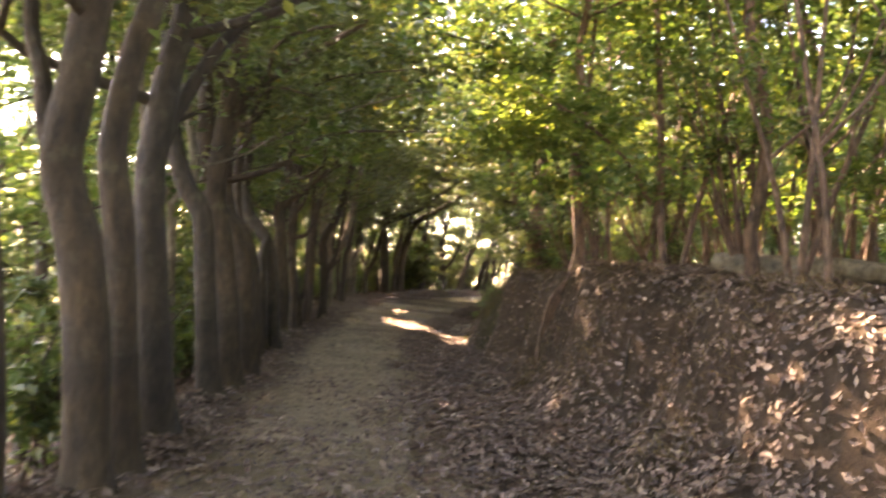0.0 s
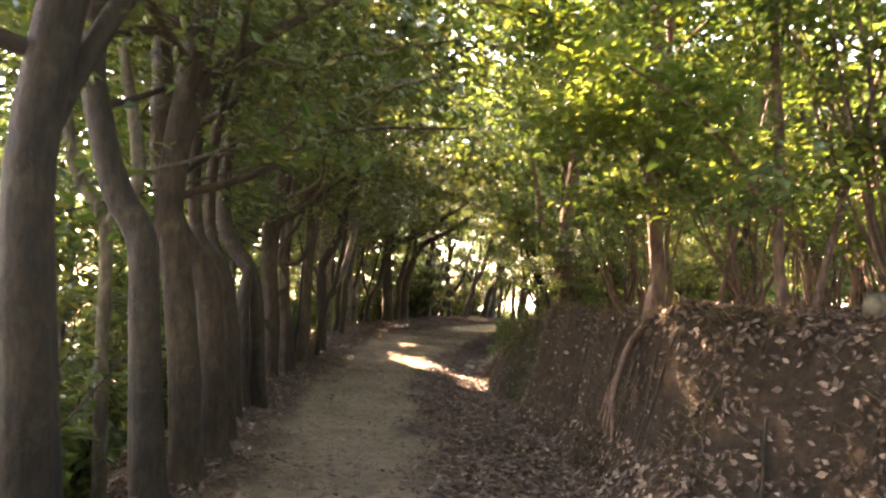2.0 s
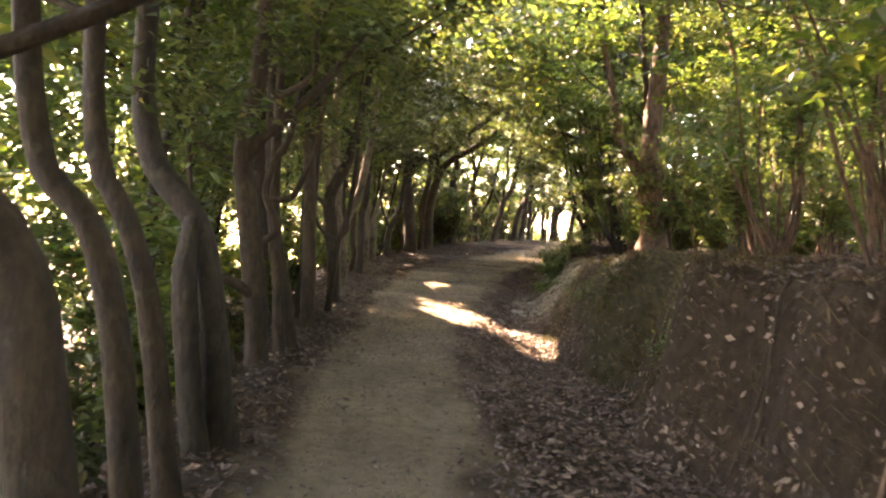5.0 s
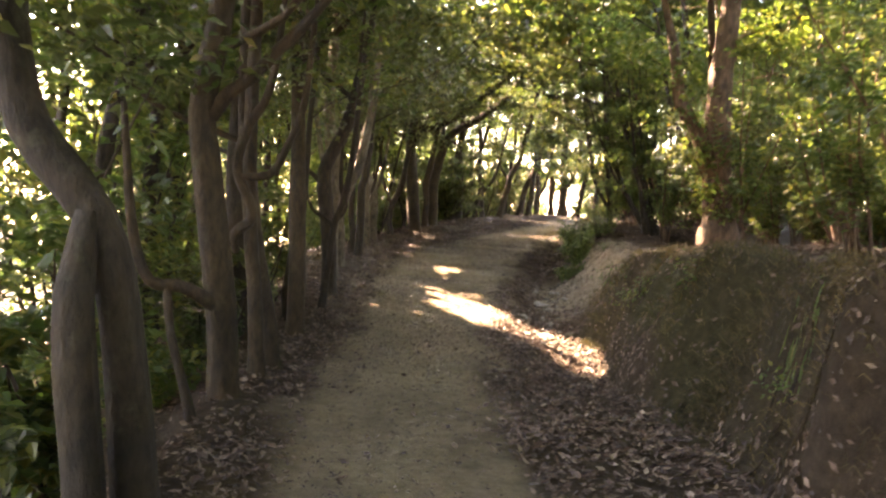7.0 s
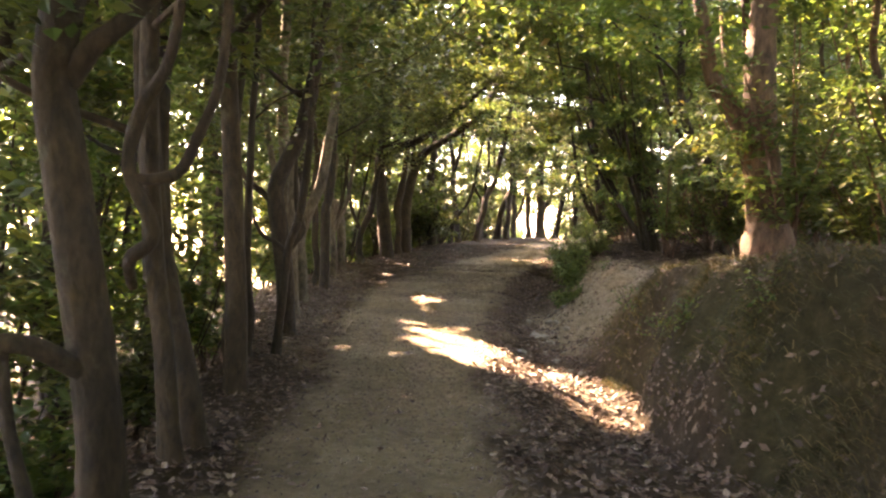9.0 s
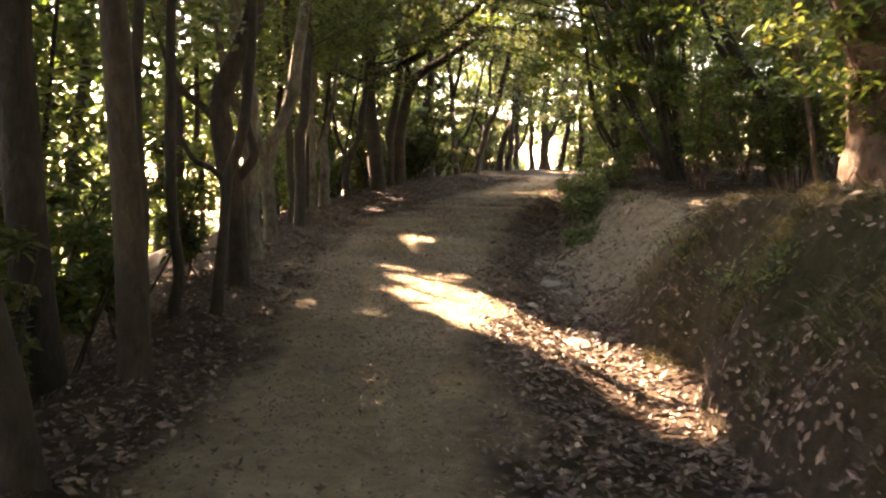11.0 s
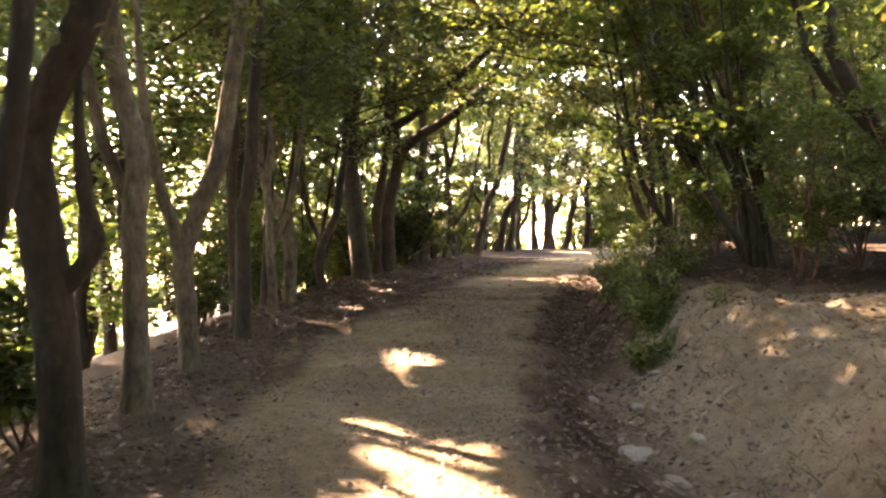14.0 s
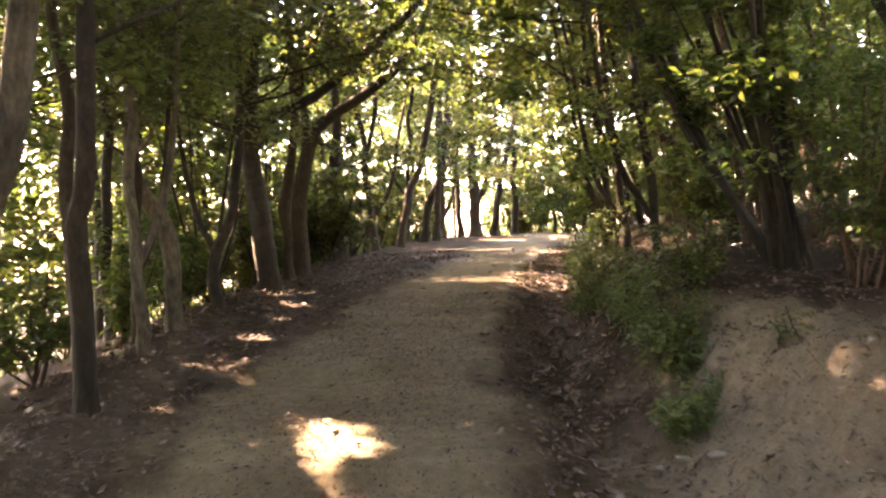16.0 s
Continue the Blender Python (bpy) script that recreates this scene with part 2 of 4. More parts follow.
def height_at(x, y):
    x, y = np.asarray(x, float), np.asarray(y, float)
    c, hw, row, foot, bank, wide = (along(t, y) for t in (CENTRE, HALF, ROW, FOOT, BANK, WIDE))
    foot = foot + 0.09 * np.sin(y * 1.9 + 0.6) + 0.06 * np.sin(y * 4.3)
    z = along(RISE, y)
    # the bank on the far side of the leaf-filled ditch
    up = smooth(0, 1, (x - foot + 0.1 * wobble(x, y, 2.7, 2)) / wide)
    run = np.clip((x - foot + 0.1 * wobble(x, y, 2.7, 2)) / wide, 0, 1)
    apron = smooth(-3.5, -0.5, y) * (1 - smooth(6, 8, y))
    up = up * (1 - apron) + apron * (0.42 * smooth(-0.1, 0.6, run) + 0.58 * smooth(0.28, 0.62, run)) * smooth(0, 0.12, run)
    steep = smooth(7, 9, y) * (1 - smooth(12, 13, y))
    z = z + bank * (up * (1 - steep) + steep * np.clip((x - foot + 0.1 * wobble(x, y, 2.7, 2)) / wide, 0, 1) ** 0.75)
    z = z + 0.05 * np.clip(x - foot - wide, 0, 12) * smooth(-6, 4, y)
    # ditch
    z = z - 0.13 * np.exp(-((x - foot + 0.35) / 0.4) ** 2) * smooth(7.5, 10, y) * (1 - smooth(24, 30, y))
    z = z - 0.07 * smooth(hw - 0.1, hw + 0.4, x - c + 0.05 * wobble(x, y, 6.0, 31)) * (1 - smooth(foot - 0.2, foot + 0.15, x)) * smooth(12.5, 14.5, y) * (1 - smooth(22, 27, y))
    # the slope that falls away behind the tree row
    off = np.clip(row - 0.25 - x, 0, None)
    gentle = smooth(11, 14, y) * (1 - smooth(28, 34, y))
    z = z - (off * (0.55 - 0.3 * gentle) + 0.02 * off ** 2) * np.exp(-off / 40)
    # raised roots and soil along the row
    z = z + 0.05 * np.exp(-((x - row) / 0.3) ** 2)
    for ys, dz in STEPS:
        z = z + dz * (smooth(ys - 0.06, ys + 0.06, y + 0.12 * x) - smooth(ys - 2.5, ys + 2.2, y)) * (np.abs(x - c) < hw + 0.1)
    rough = 1 - 0.72 * (1 - smooth(hw - 0.1, hw + 0.3, np.abs(x - c)))
    z = z + rough * (0.035 * wobble(x, y, 4.0, 11) + 0.014 * wobble(x, y, 15.0, 12)) + 0.012 * wobble(x, y, 2.0, 13)
    z = z + up * 0.07 * wobble(x, y, 3.2, 16)
    face = up * (1 - up) * 4
    z = z + face * (0.08 * wobble(x * 0.6, y, 7.0, 14) + 0.07 * wobble(x * 0.5, y, 16.0, 15) + 0.03 * wobble(x, y, 31.0, 17))
    # runnels and ledges worn into the bare sandy bank
    bare = smooth(12.2, 13.4, y) * (1 - smooth(17, 18.4, y)) * smooth(foot + 0.1, foot + 0.5, x) * (1 - smooth(4.6, 5.6, x))
    fall = wobble(x * 0.35 + y * 0.25, y * 1.3 - x * 0.4, 6.0, 41)
    z = z + bare * (0.12 * np.abs(fall) - 0.04 + 0.04 * wobble(x, y, 17.0, 42))
    # clods and hollows of the rooty face
    clod = apron * smooth(0.15, 0.4, run) * (1 - smooth(0.95, 1.0, run) * 0.7)
    z = z + clod * (0.05 * np.abs(wobble(x, y, 9.0, 43)) + 0.035 * wobble(x, y, 24.0, 44))
    return z


def h1(x, y):
    return float(height_at(np.array([x]), np.array([y]))[0])


def mesh_object(name, verts, faces, mat, parent=None, label="", smooth_faces=True):
    """Links arrays of corners and equal-sided faces as one mesh object."""
    verts, faces = np.asarray(verts, np.float32), np.asarray(faces, np.int32)
    me = bpy.data.meshes.new(name)
    k = faces.shape[1]
    me.vertices.add(len(verts))
    me.vertices.foreach_set("co", verts.ravel())
    me.loops.add(faces.size)
    me.loops.foreach_set("vertex_index", faces.ravel())
    me.polygons.add(len(faces))
    me.polygons.foreach_set("loop_start", np.arange(0, faces.size, k, dtype=np.int32))
    me.polygons.foreach_set("use_smooth", np.full(len(faces), smooth_faces))
    me.update(calc_edges=True)
    me.materials.append(mat)
    ob = new(name, me)
    if parent:
        ob.parent = parent
    if label:
        ob["label"] = label
    return ob


def grid_faces(nu, nv):
    i = np.arange(nu * nv).reshape(nu, nv)
    return np.stack([i[:-1, :-1], i[:-1, 1:], i[1:, 1:], i[1:, :-1]], -1).reshape(-1, 4)


def spread(fine_lo, fine_hi, step, lo, hi):
    mid = np.arange(fine_lo, fine_hi, step)
    low, high, g = [], [], step
    v = fine_lo
    while v > lo:
        g *= 1.18
        v -= g
        low.append(v)
    v, g = mid[-1], step
    while v < hi:
        g *= 1.18
        v += g
        high.append(v)
    return np.concatenate([low[::-1], mid, high])


gx, gy = spread(-3.0, 4.6, 0.07, -400, 400), spread(-6.5, 24.0, 0.09, -300, 500)
GX, GY = np.meshgrid(gx, gy)
GZ = height_at(GX, GY)
ground = mesh_object("ground", np.stack([GX, GY, GZ], -1).reshape(-1, 3), grid_faces(*GX.shape), GROUND)
zp, zm, zc, zf = zones_at(GX, GY)
attr = ground.data.color_attributes.new("zones", "FLOAT_COLOR", "POINT")
attr.data.foreach_set("color", np.stack([zp, zm, zc, np.ones_like(zp)], -1).astype(np.float32).ravel())
tagged(ground, "sandy forest footpath with leafy verge and earth bank", "ground", kind="structure")

# ---- gaps in the canopy, by the spots that the sun reaches through them ----
SUNNY = [  # x, y, z, radius: on the path and the ditch
    (-0.1, 13.7, -0.05, 0.34), (0.22, 12.7, -0.05, 0.48), (0.5, 12.0, -0.08, 0.5), (0.85, 11.5, -0.1, 0.55), (1.1, 10.9, -0.1, 0.5),
    (1.3, 10.3, -0.1, 0.36), (1.42, 9.6, -0.1, 0.26), (-0.27, 16.3, 0.0, 0.2), (-0.27, 16.75, 0.0, 0.27), (-0.27, 17.2, 0.0, 0.2),
    (-1.2, 25.3, 0.2, 0.45), (-1.1, 23.9, 0.2, 0.3), (-1.12, 22.3, 0.15, 0.24), (-1.22, 20.9, 0.12, 0.28), (-1.4, 19.7, 0.1, 0.22), (-1.62, 17.9, 0.05, 0.14),
    (4.7, 38.5, 0.4, 0.7), (4.9, 31.6, 0.35, 0.4),
]
SUNNY += [  # on trunks
    (-2.0, 16.5, 1.9, 0.25), (-1.9, 16.5, 2.5, 0.25), (2.4, 2.7, 1.86, 0.28), (2.3, 2.7, 2.3, 0.2), (4.73, 43.9, 0.9, 0.8),
    (2.4, 10.4, 1.3, 0.18), (2.2, 11.2, 1.0, 0.15),
]
SUNNY += [  # in the thicket on the bank
    (1.75, 1.2, 2.75, 0.22), (3.4, 3.0, 3.2, 0.3), (3.6, 5.6, 4.2, 0.8), (6.2, 2.5, 2.6, 0.6),
    (5.2, 9.0, 3.0, 0.4), (5.2, 14.5, 3.2, 0.5), (5.6, 20.0, 1.2, 0.4), (6.5, 11.0, 2.2, 0.4),
]


def shaded(p, rnd):
    """Which of the points p leave every sunny spot in the sun."""
    keep = np.ones(len(p), bool)
    for x, y, z, r in SUNNY:
        d = p - np.array((x, y, z))
        a = d @ SUN_NP
        off = np.linalg.norm(d - a[:, None] * SUN_NP, axis=1)
        keep &= ~((a > 0.25) & (off < r * rnd.uniform(0.85, 1.15, len(p))))
    return keep


def lets_sun_in(line):
    """Whether a limb along the line keeps out of the sun's way to the spots."""
    line = np.asarray(line)
    for x, y, z, r in SUNNY[:20]:
        d = line - np.array((x, y, z))
        a = d @ SUN_NP
        off = np.linalg.norm(d - a[:, None] * SUN_NP, axis=1)
        if ((a > 0.25) & (off < r * 1.1)).any():
            return False
    return True


def out_of_sun(x, y, height):
    """Shifts a trunk down the slope until its shadow misses the sunny spots."""
    for _ in range(8):
        z0 = h1(x, y)
        if lets_sun_in([(x, y, z0 + height * q / 14) for q in range(15)]):
            break
        x -= 0.4
    return x


# ---- builders ----
def tube(points, radii, sides=10, ridges=0.06, seed=0):
    """A limb along a smooth line through the points, with an uneven skin."""
    pts, rad = np.asarray(points, float), np.asarray(radii, float)
    n = max(6, len(pts) * 3)
    t = np.linspace(0, len(pts) - 1, n)
    fine = np.zeros((n, 3))
    ext = np.vstack([2 * pts[0] - pts[1], pts, 2 * pts[-1] - pts[-2]])
    for i, v in enumerate(t):
        k = min(int(v), len(pts) - 2)
        f = v - k
        a, b, c, d = ext[k], ext[k + 1], ext[k + 2], ext[k + 3]
        fine[i] = 0.5 * (2 * b + (c - a) * f + (2 * a - 5 * b + 4 * c - d) * f * f + (3 * b - a - 3 * c + d) * f ** 3)
    r = np.interp(t, np.arange(len(pts)), rad)
    tan = np.gradient(fine, axis=0)
    tan /= np.linalg.norm(tan, axis=1)[:, None] + 1e-9
    ref = np.array((1.0, 0.13, 0.07)) if abs(tan[0, 0]) < 0.8 else np.array((0.1, 0.1, 1.0))
    u = np.cross(tan, ref)
    u /= np.linalg.norm(u, axis=1)[:, None] + 1e-9
    w = np.cross(tan, u)
    ang = np.linspace(0, 2 * math.pi, sides, endpoint=False)
    g = np.random.RandomState(seed)
    lump = 1 + ridges * (np.sin(ang * 3 + g.uniform(0, 6) + t[:, None] * 0.7) + 0.7 * np.sin(ang * 2 + g.uniform(0, 6) - t[:, None] * 1.9) + 0.8 * g.uniform(-1, 1, (n, sides)))
    v = fine[:, None] + (u[:, None] * np.cos(ang)[None, :, None] + w[:, None] * np.sin(ang)[None, :, None]) * (r[:, None] * lump)[..., None]
    v = v.reshape(-1, 3)
    i = np.arange(n * sides).reshape(n, sides)
    j = np.roll(i, -1, axis=1)
    f = np.stack([i[:-1], j[:-1], j[1:], i[1:]], -1).reshape(-1, 4)
    tip = len(v)
    v = np.vstack([v, fine[-1] + tan[-1] * r[-1] * 0.4])
    cap = np.stack([i[-1], j[-1], np.full(sides, tip), np.full(sides, tip)], -1)[:, [0, 1, 2, 2]]
    return v, f, fine


def join(pieces):
    vs, fs, n = [], [], 0
    for v, f in pieces:
        vs.append(v)
        fs.append(f + n)
        n += len(v)
    return np.vstack(vs), np.vstack(fs)


def leaves(centres, spreads, count, size, rnd, flat=0.5, shape=0.52, droop=0.2, guard=True):
    """Small pointed folded leaves strewn round the centres: corners and faces."""
    centres = np.asarray(centres, float)
    pick = rnd.randint(0, len(centres), count)
    sp = np.asarray(spreads, float)
    p = rnd.normal(0, 1, (count, 3))
    p *= (rnd.uniform(0, 1, count) ** 0.45 / (np.linalg.norm(p, axis=1) + 1e-9))[:, None]
    p = centres[pick] + p * sp[pick]
    if guard:
        row_x, foot_x = along(ROW, p[:, 1]), along(FOOT, p[:, 1])
        small = size < 0.15
        lane = (p[:, 0] > row_x - (0.5 if small else 1.7)) & (p[:, 0] < foot_x - 0.1) & (p[:, 1] < 27) & (p[:, 2] < 5)
        k = np.nonzero(lane)[0]
        if len(k):
            lane[k] = p[k, 2] - height_at(p[k, 0], p[k, 1]) < (2.15 if small else 3.3)
        p = p[shaded(p, rnd) & ~lane]
    n = len(p)
    az = rnd.uniform(0, 2 * math.pi, n)
    d = np.stack([np.cos(az), np.sin(az), rnd.normal(-droop, 0.45, n)], -1)
    d /= np.linalg.norm(d, axis=1)[:, None]
    up = np.stack([rnd.normal(0, flat, n), rnd.normal(0, flat, n), np.ones(n)], -1)
    s = np.cross(d, up)
    s /= np.linalg.norm(s, axis=1)[:, None] + 1e-9
    nrm = np.cross(s, d)
    L = (size * rnd.uniform(0.6, 1.3, n))[:, None]
    W = L * shape * 0.5
    v = np.stack([p, p + d * L * 0.45 + s * W + nrm * L * 0.08, p + d * L, p + d * L * 0.45 - s * W + nrm * L * 0.08], 1).reshape(-1, 3)
    f = np.arange(n * 4).reshape(n, 4)
    return v, f


def at_base(x, y, name, label, category, group=""):
    e = new(name)
    e.empty_display_size = 0.2
    e.location = (x, y, h1(x, y) - 0.04)
    return tagged(e, label, category, group)


def local(v, e):
    return np.asarray(v) - np.array(e.location)


def tree(x, y, r, height, lean=(0, 0), elbow=None, fork=None, bark_mat=None, leaf_mat=None, n_leaves=5000, low=2.4, crown=1.7, leaf=0.1, seed=1,
         limbs=5, label="", group="trees of the row", flare=1.5, extra=(), toward=(0, 0), layered=False, spine=None, thick=0.0, big=0.3, shade_leaves=0, clumps=()):
    """A tree: trunk with flared foot, an optional elbow or fork, limbs and a crown of single leaves."""
    rnd = np.random.RandomState(seed)
    e = at_base(x, y, "tree", label, "tree", group)
    z0 = h1(x, y)
    lx, ly = lean
    pts, rad = [], []
    hs = [-0.12, 0.0, 0.12, 0.35, 0.8, 1.3, 1.8, 2.4, 3.2, 4.2, 5.4, height]
    ox, oy = 0.0, 0.0
    for k, hgt in enumerate(hs):
        wx, wy = rnd.normal(0, 0.022 + 0.01 * hgt), rnd.normal(0, 0.022 + 0.01 * hgt)
        if elbow and hgt > elbow[0]:
            q = min(hgt - elbow[0], 1.0)
            ox, oy = elbow[1] * q, elbow[2] * q
        pts.append((x + lx * hgt + ox + wx * (hgt > 0.3), y + ly * hgt + oy + wy * (hgt > 0.3), z0 + hgt))
        swell = {-0.12: flare * 1.15, 0.0: flare, 0.12: 1 + (flare - 1) * 0.5, 0.35: 1.08}.get(hgt, 1.0)
        if elbow and abs(hgt - elbow[0]) < 0.35:
            swell *= 1.18
        rad.append(r * swell * max(0.12, 1 - 0.75 * (max(hgt - 1.5, 0) / height)))
    if spine:
        pts, rad = [(spine[0][0], y, z0 - 0.15)], [r * flare * 1.1]
        pts += [(sx, y, sz) for sx, sz in spine]
        rad += [r * flare * 0.95] + [r * max(0.35, 1.0 - 0.13 * max(sz - 1.4, 0)) for sx, sz in spine[1:]]
        pts.insert(2, (0.75 * spine[0][0] + 0.25 * spine[1][0], y, 0.75 * spine[0][1] + 0.25 * spine[1][1]))
        rad.insert(2, r * 1.1)
        (ax, az), (bx, bz) = spine[-2], spine[-1]
        gx_ = (bx - ax) / max(bz - az, 0.2) * 0.5
        for q in (1.2, 2.6):
            if bz + q < z0 + height:
                pts.append((bx + gx_ * q + rnd.normal(0, 0.06), y + rnd.normal(0, 0.1), bz + q))
                rad.append(r * (0.6 - 0.12 * q))
        ox = bx - x - lx * 3
    v, f, line = tube(pts, rad, 12 if -6 < y < 26 else 7, 0.05, seed)
    mesh_object("trunk", local(v, e), f, bark_mat, e)
    tips = []
    if fork:
        fz, dx, dy, fr = fork
        k = int(np.argmin(np.abs(line[:, 2] - z0 - fz)))
        b = line[k]
        p2 = [b - (0, 0, 0.12), b + (dx * 0.2, dy * 0.2, 0.12), b + (dx * 0.5, dy * 0.5, 0.5), b + (dx * 0.75, dy * 0.75, 1.2), b + (dx * 1.0, dy * 1.0, 2.4), b + (dx * 1.5, dy * 1.5, 4.2)]
        v, f, l2 = tube(p2, np.array([0.9, 1, 0.95, 0.8, 0.6, 0.25]) * fr, 10, 0.05, seed + 3)
        mesh_object("limb", local(v, e), f, bark_mat, e)
        tips += [l2[-1], l2[int(len(l2) * 0.7)]]
    for k in range(limbs):
        hgt = rnd.uniform(max(low - 0.6, 1.6), height * 0.9)
        b = line[int(np.argmin(np.abs(line[:, 2] - z0 - hgt)))]
        a = rnd.uniform(0, 2 * math.pi)
        ln = rnd.uniform(0.9, 1.7) * crown
        dx, dy = math.cos(a) * ln + toward[0], math.sin(a) * ln + toward[1]
        kx, ky = rnd.normal(0, 0.18, 2)
        p2 = [b, b + (dx * 0.25 + kx, dy * 0.25 + ky, 0.28), b + (dx * 0.6 - kx, dy * 0.6, 0.7), b + (dx, dy + ky, rnd.uniform(0.6, 1.5))]
        r0 = r * rnd.uniform(0.22, 0.42)
        v, f, l2 = tube(p2, [r0, r0 * 0.8, r0 * 0.5, 0.008], 6, 0.05, seed + 9 + k)
        if not lets_sun_in(l2):
            continue
        mesh_object("limb", local(v, e), f, bark_mat, e)
        tips += [l2[-1], l2[int(len(l2) * 0.72)], l2[int(len(l2) * 0.5)]]
    for p2, r2 in extra:
        p2 = [np.array(q, float) + (0, 0, 0) for q in p2]
        v, f, l2 = tube(p2, r2, 9, 0.06, seed + 40)
        mesh_object("limb", local(v, e), f, bark_mat, e)
        tips.append(l2[-1])
    if n_leaves:
        nc = 34 if layered else 28
        ctr = [np.array(t) for t in tips] + [np.array(c) + rnd.normal(0, 0.12, 3) for c in clumps for _ in range(6)]
        top = line[-1]
        while len(ctr) < nc:
            a, q = rnd.uniform(0, 6.283), rnd.uniform(0.2, 1.0) * crown
            ctr.append(np.array((x + lx * 3 + ox + toward[0] * 0.6 + math.cos(a) * q, y + ly * 3 + oy + toward[1] * 0.6 + math.sin(a) * q, z0 + rnd.uniform(low, height + 0.6))))
        ctr = np.array(ctr)
        # Limit for fine leaves: about the height that shows from the path.
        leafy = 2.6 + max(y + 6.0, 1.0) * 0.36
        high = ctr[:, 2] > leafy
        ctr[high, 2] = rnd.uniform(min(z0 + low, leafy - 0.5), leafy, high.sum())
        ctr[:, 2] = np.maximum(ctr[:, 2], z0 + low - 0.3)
        sp = rnd.uniform(0.35, 0.75, (len(ctr), 1)) * np.array([[1.0, 1.0, 0.28 if layered else 0.6]]) * (0.6 + 0.25 * crown)
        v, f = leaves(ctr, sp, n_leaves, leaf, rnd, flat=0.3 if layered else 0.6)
        # Coarse upper leaves fill the crown and block sun, partly out of view.
        if thick:
            nb = int(700 * thick)
            hi = np.stack([x + toward[0] + rnd.normal(0, 1.5, 14), y + rnd.normal(0, 1.5, 14), z0 + rnd.uniform(4.6 if big > 0.25 else 2.2, height + 1.2, 14)], -1)
            v2, f2 = leaves(hi, np.full((14, 3), 1.0) * np.array([[1.2, 1.2, 0.7]]), nb, big, rnd, flat=0.5)
            v, f = join([(v, f), (v2, f2)])
        # Added high leaves, mostly out of view, that keep sun and sky light off the ground.
        if shade_leaves:
            hi = np.stack([x + rnd.uniform(-1.6, 1.6, 16), y + rnd.uniform(-1.4, 1.4, 16), rnd.uniform(5.4, 8.0, 16)], -1)
            v, f = join([(v, f), leaves(hi, np.full((16, 3), 1.0) * np.array([[1.1, 1.1, 0.6]]), shade_leaves, 0.24, rnd, flat=0.35)])
        mesh_object("crown", local(v, e), f, leaf_mat, e, smooth_faces=False)
    return e


def shrub(x, y, hgt, wid, mat, n, leaf, seed, stems=7, label="", bark_mat=None, lean=(0, 0), low=0.15, name="shrub", group="undergrowth", rs=0.012):
    """Many thin stems from one foot, with leaves round their upper parts."""
    rnd = np.random.RandomState(seed)
    e = at_base(x, y, name, label, "shrub", group)
    b = np.array((x, y, h1(x, y)))
    ctr = []
    pieces = []
    for k in range(stems):
        a, q = rnd.uniform(0, 6.283), rnd.uniform(0.25, 1.0) * wid
        top = b + (math.cos(a) * q + lean[0], math.sin(a) * q + lean[1], hgt * rnd.uniform(0.6, 1.05))
        m = b + (top - b) * 0.5 + rnd.normal(0, 0.08 * wid, 3)
        f0 = b + (rnd.normal(0, 0.05 + rs), rnd.normal(0, 0.05 + rs), -0.05)
        r0 = rs * rnd.uniform(0.7, 1.5)
        v, f, line = tube([f0, f0 + (m - f0) * 0.5 + rnd.normal(0, 0.04, 3), m, top], [r0 * 1.3, r0, r0 * 0.8, 0.004], 6, 0.05, seed + k)
        mesh_object("stem", local(v, e), f, bark_mat or BARK_BROWN, e)
        for s in (0.5, 0.7, 0.85, 1.0):
            ctr.append(line[int((len(line) - 1) * s)])
    ctr = np.array(ctr)
    ctr = ctr[ctr[:, 2] > b[2] + low]
    v, f = leaves(ctr, np.full((len(ctr), 3), 1) * rnd.uniform(0.5, 1.0, (len(ctr), 1)) * np.array([[0.3, 0.3, 0.2]]) * (0.5 + 0.5 * wid), n, leaf, rnd)
    v[:, 2] = np.maximum(v[:, 2], height_at(v[:, 0], v[:, 1]) + 0.02)
    mesh_object("foliage", local(v, e), f, mat, e, smooth_faces=False)
    return e


# ---- the row of trees along the drop ----
D, B, P, RD = BARK_DARK, BARK_BROWN, BARK_PALE, BARK_RED
DK = "dark evergreen tree with bare brown trunk at the path edge"
N_ROW = [0]


def row_tree(x, y, r, hgt, bk, spine=None, lean=(0, 0), elbow=None, fork=None, extra=(), n=4000):
    """One tree of the row along the path's drop."""
    i = N_ROW[0]
    N_ROW[0] += 1
    near = y < 24
    hgt = hgt if near else hgt + 4.5
    n = min(n, 1500) if y < 3 else n
    tree(x, y, r, hgt, lean, elbow, fork, bk, LEAF_DARK if i % 4 else LEAF_MID, n if near else 4600, low=2.5 if near else 2.3, crown=1.6 if near else 2.0,
         leaf=0.095 if near else 0.15, seed=100 + i * 7, limbs=1 if 13.5 < y < 17 else 4, label=DK if bk is not P else "slender evergreen tree with pale grey bark at the path edge",
         extra=extra, toward=(0.1, 0), spine=spine, thick=0.35 if y < 8 else 1.0)


row_tree(-0.56, -2.75, 0.075, 6.5, B, [(-0.56, 0.05), (-0.62, 0.8), (-0.72, 1.5), (-0.9, 2.4)])
row_tree(-0.48, -2.0, 0.11, 7.5, B, [(-0.48, 0.05), (-0.55, 0.79), (-0.64, 1.26), (-0.77, 1.64), (-0.72, 2.09), (-0.68, 2.47)],
         extra=((((-0.76, -2.0, 1.6), (-0.86, -2.0, 1.85), (-0.92, -1.98, 2.1), (-1.02, -1.95, 2.4), (-1.1, -1.9, 3.4)), (0.07, 0.055, 0.045, 0.04, 0.02)),))
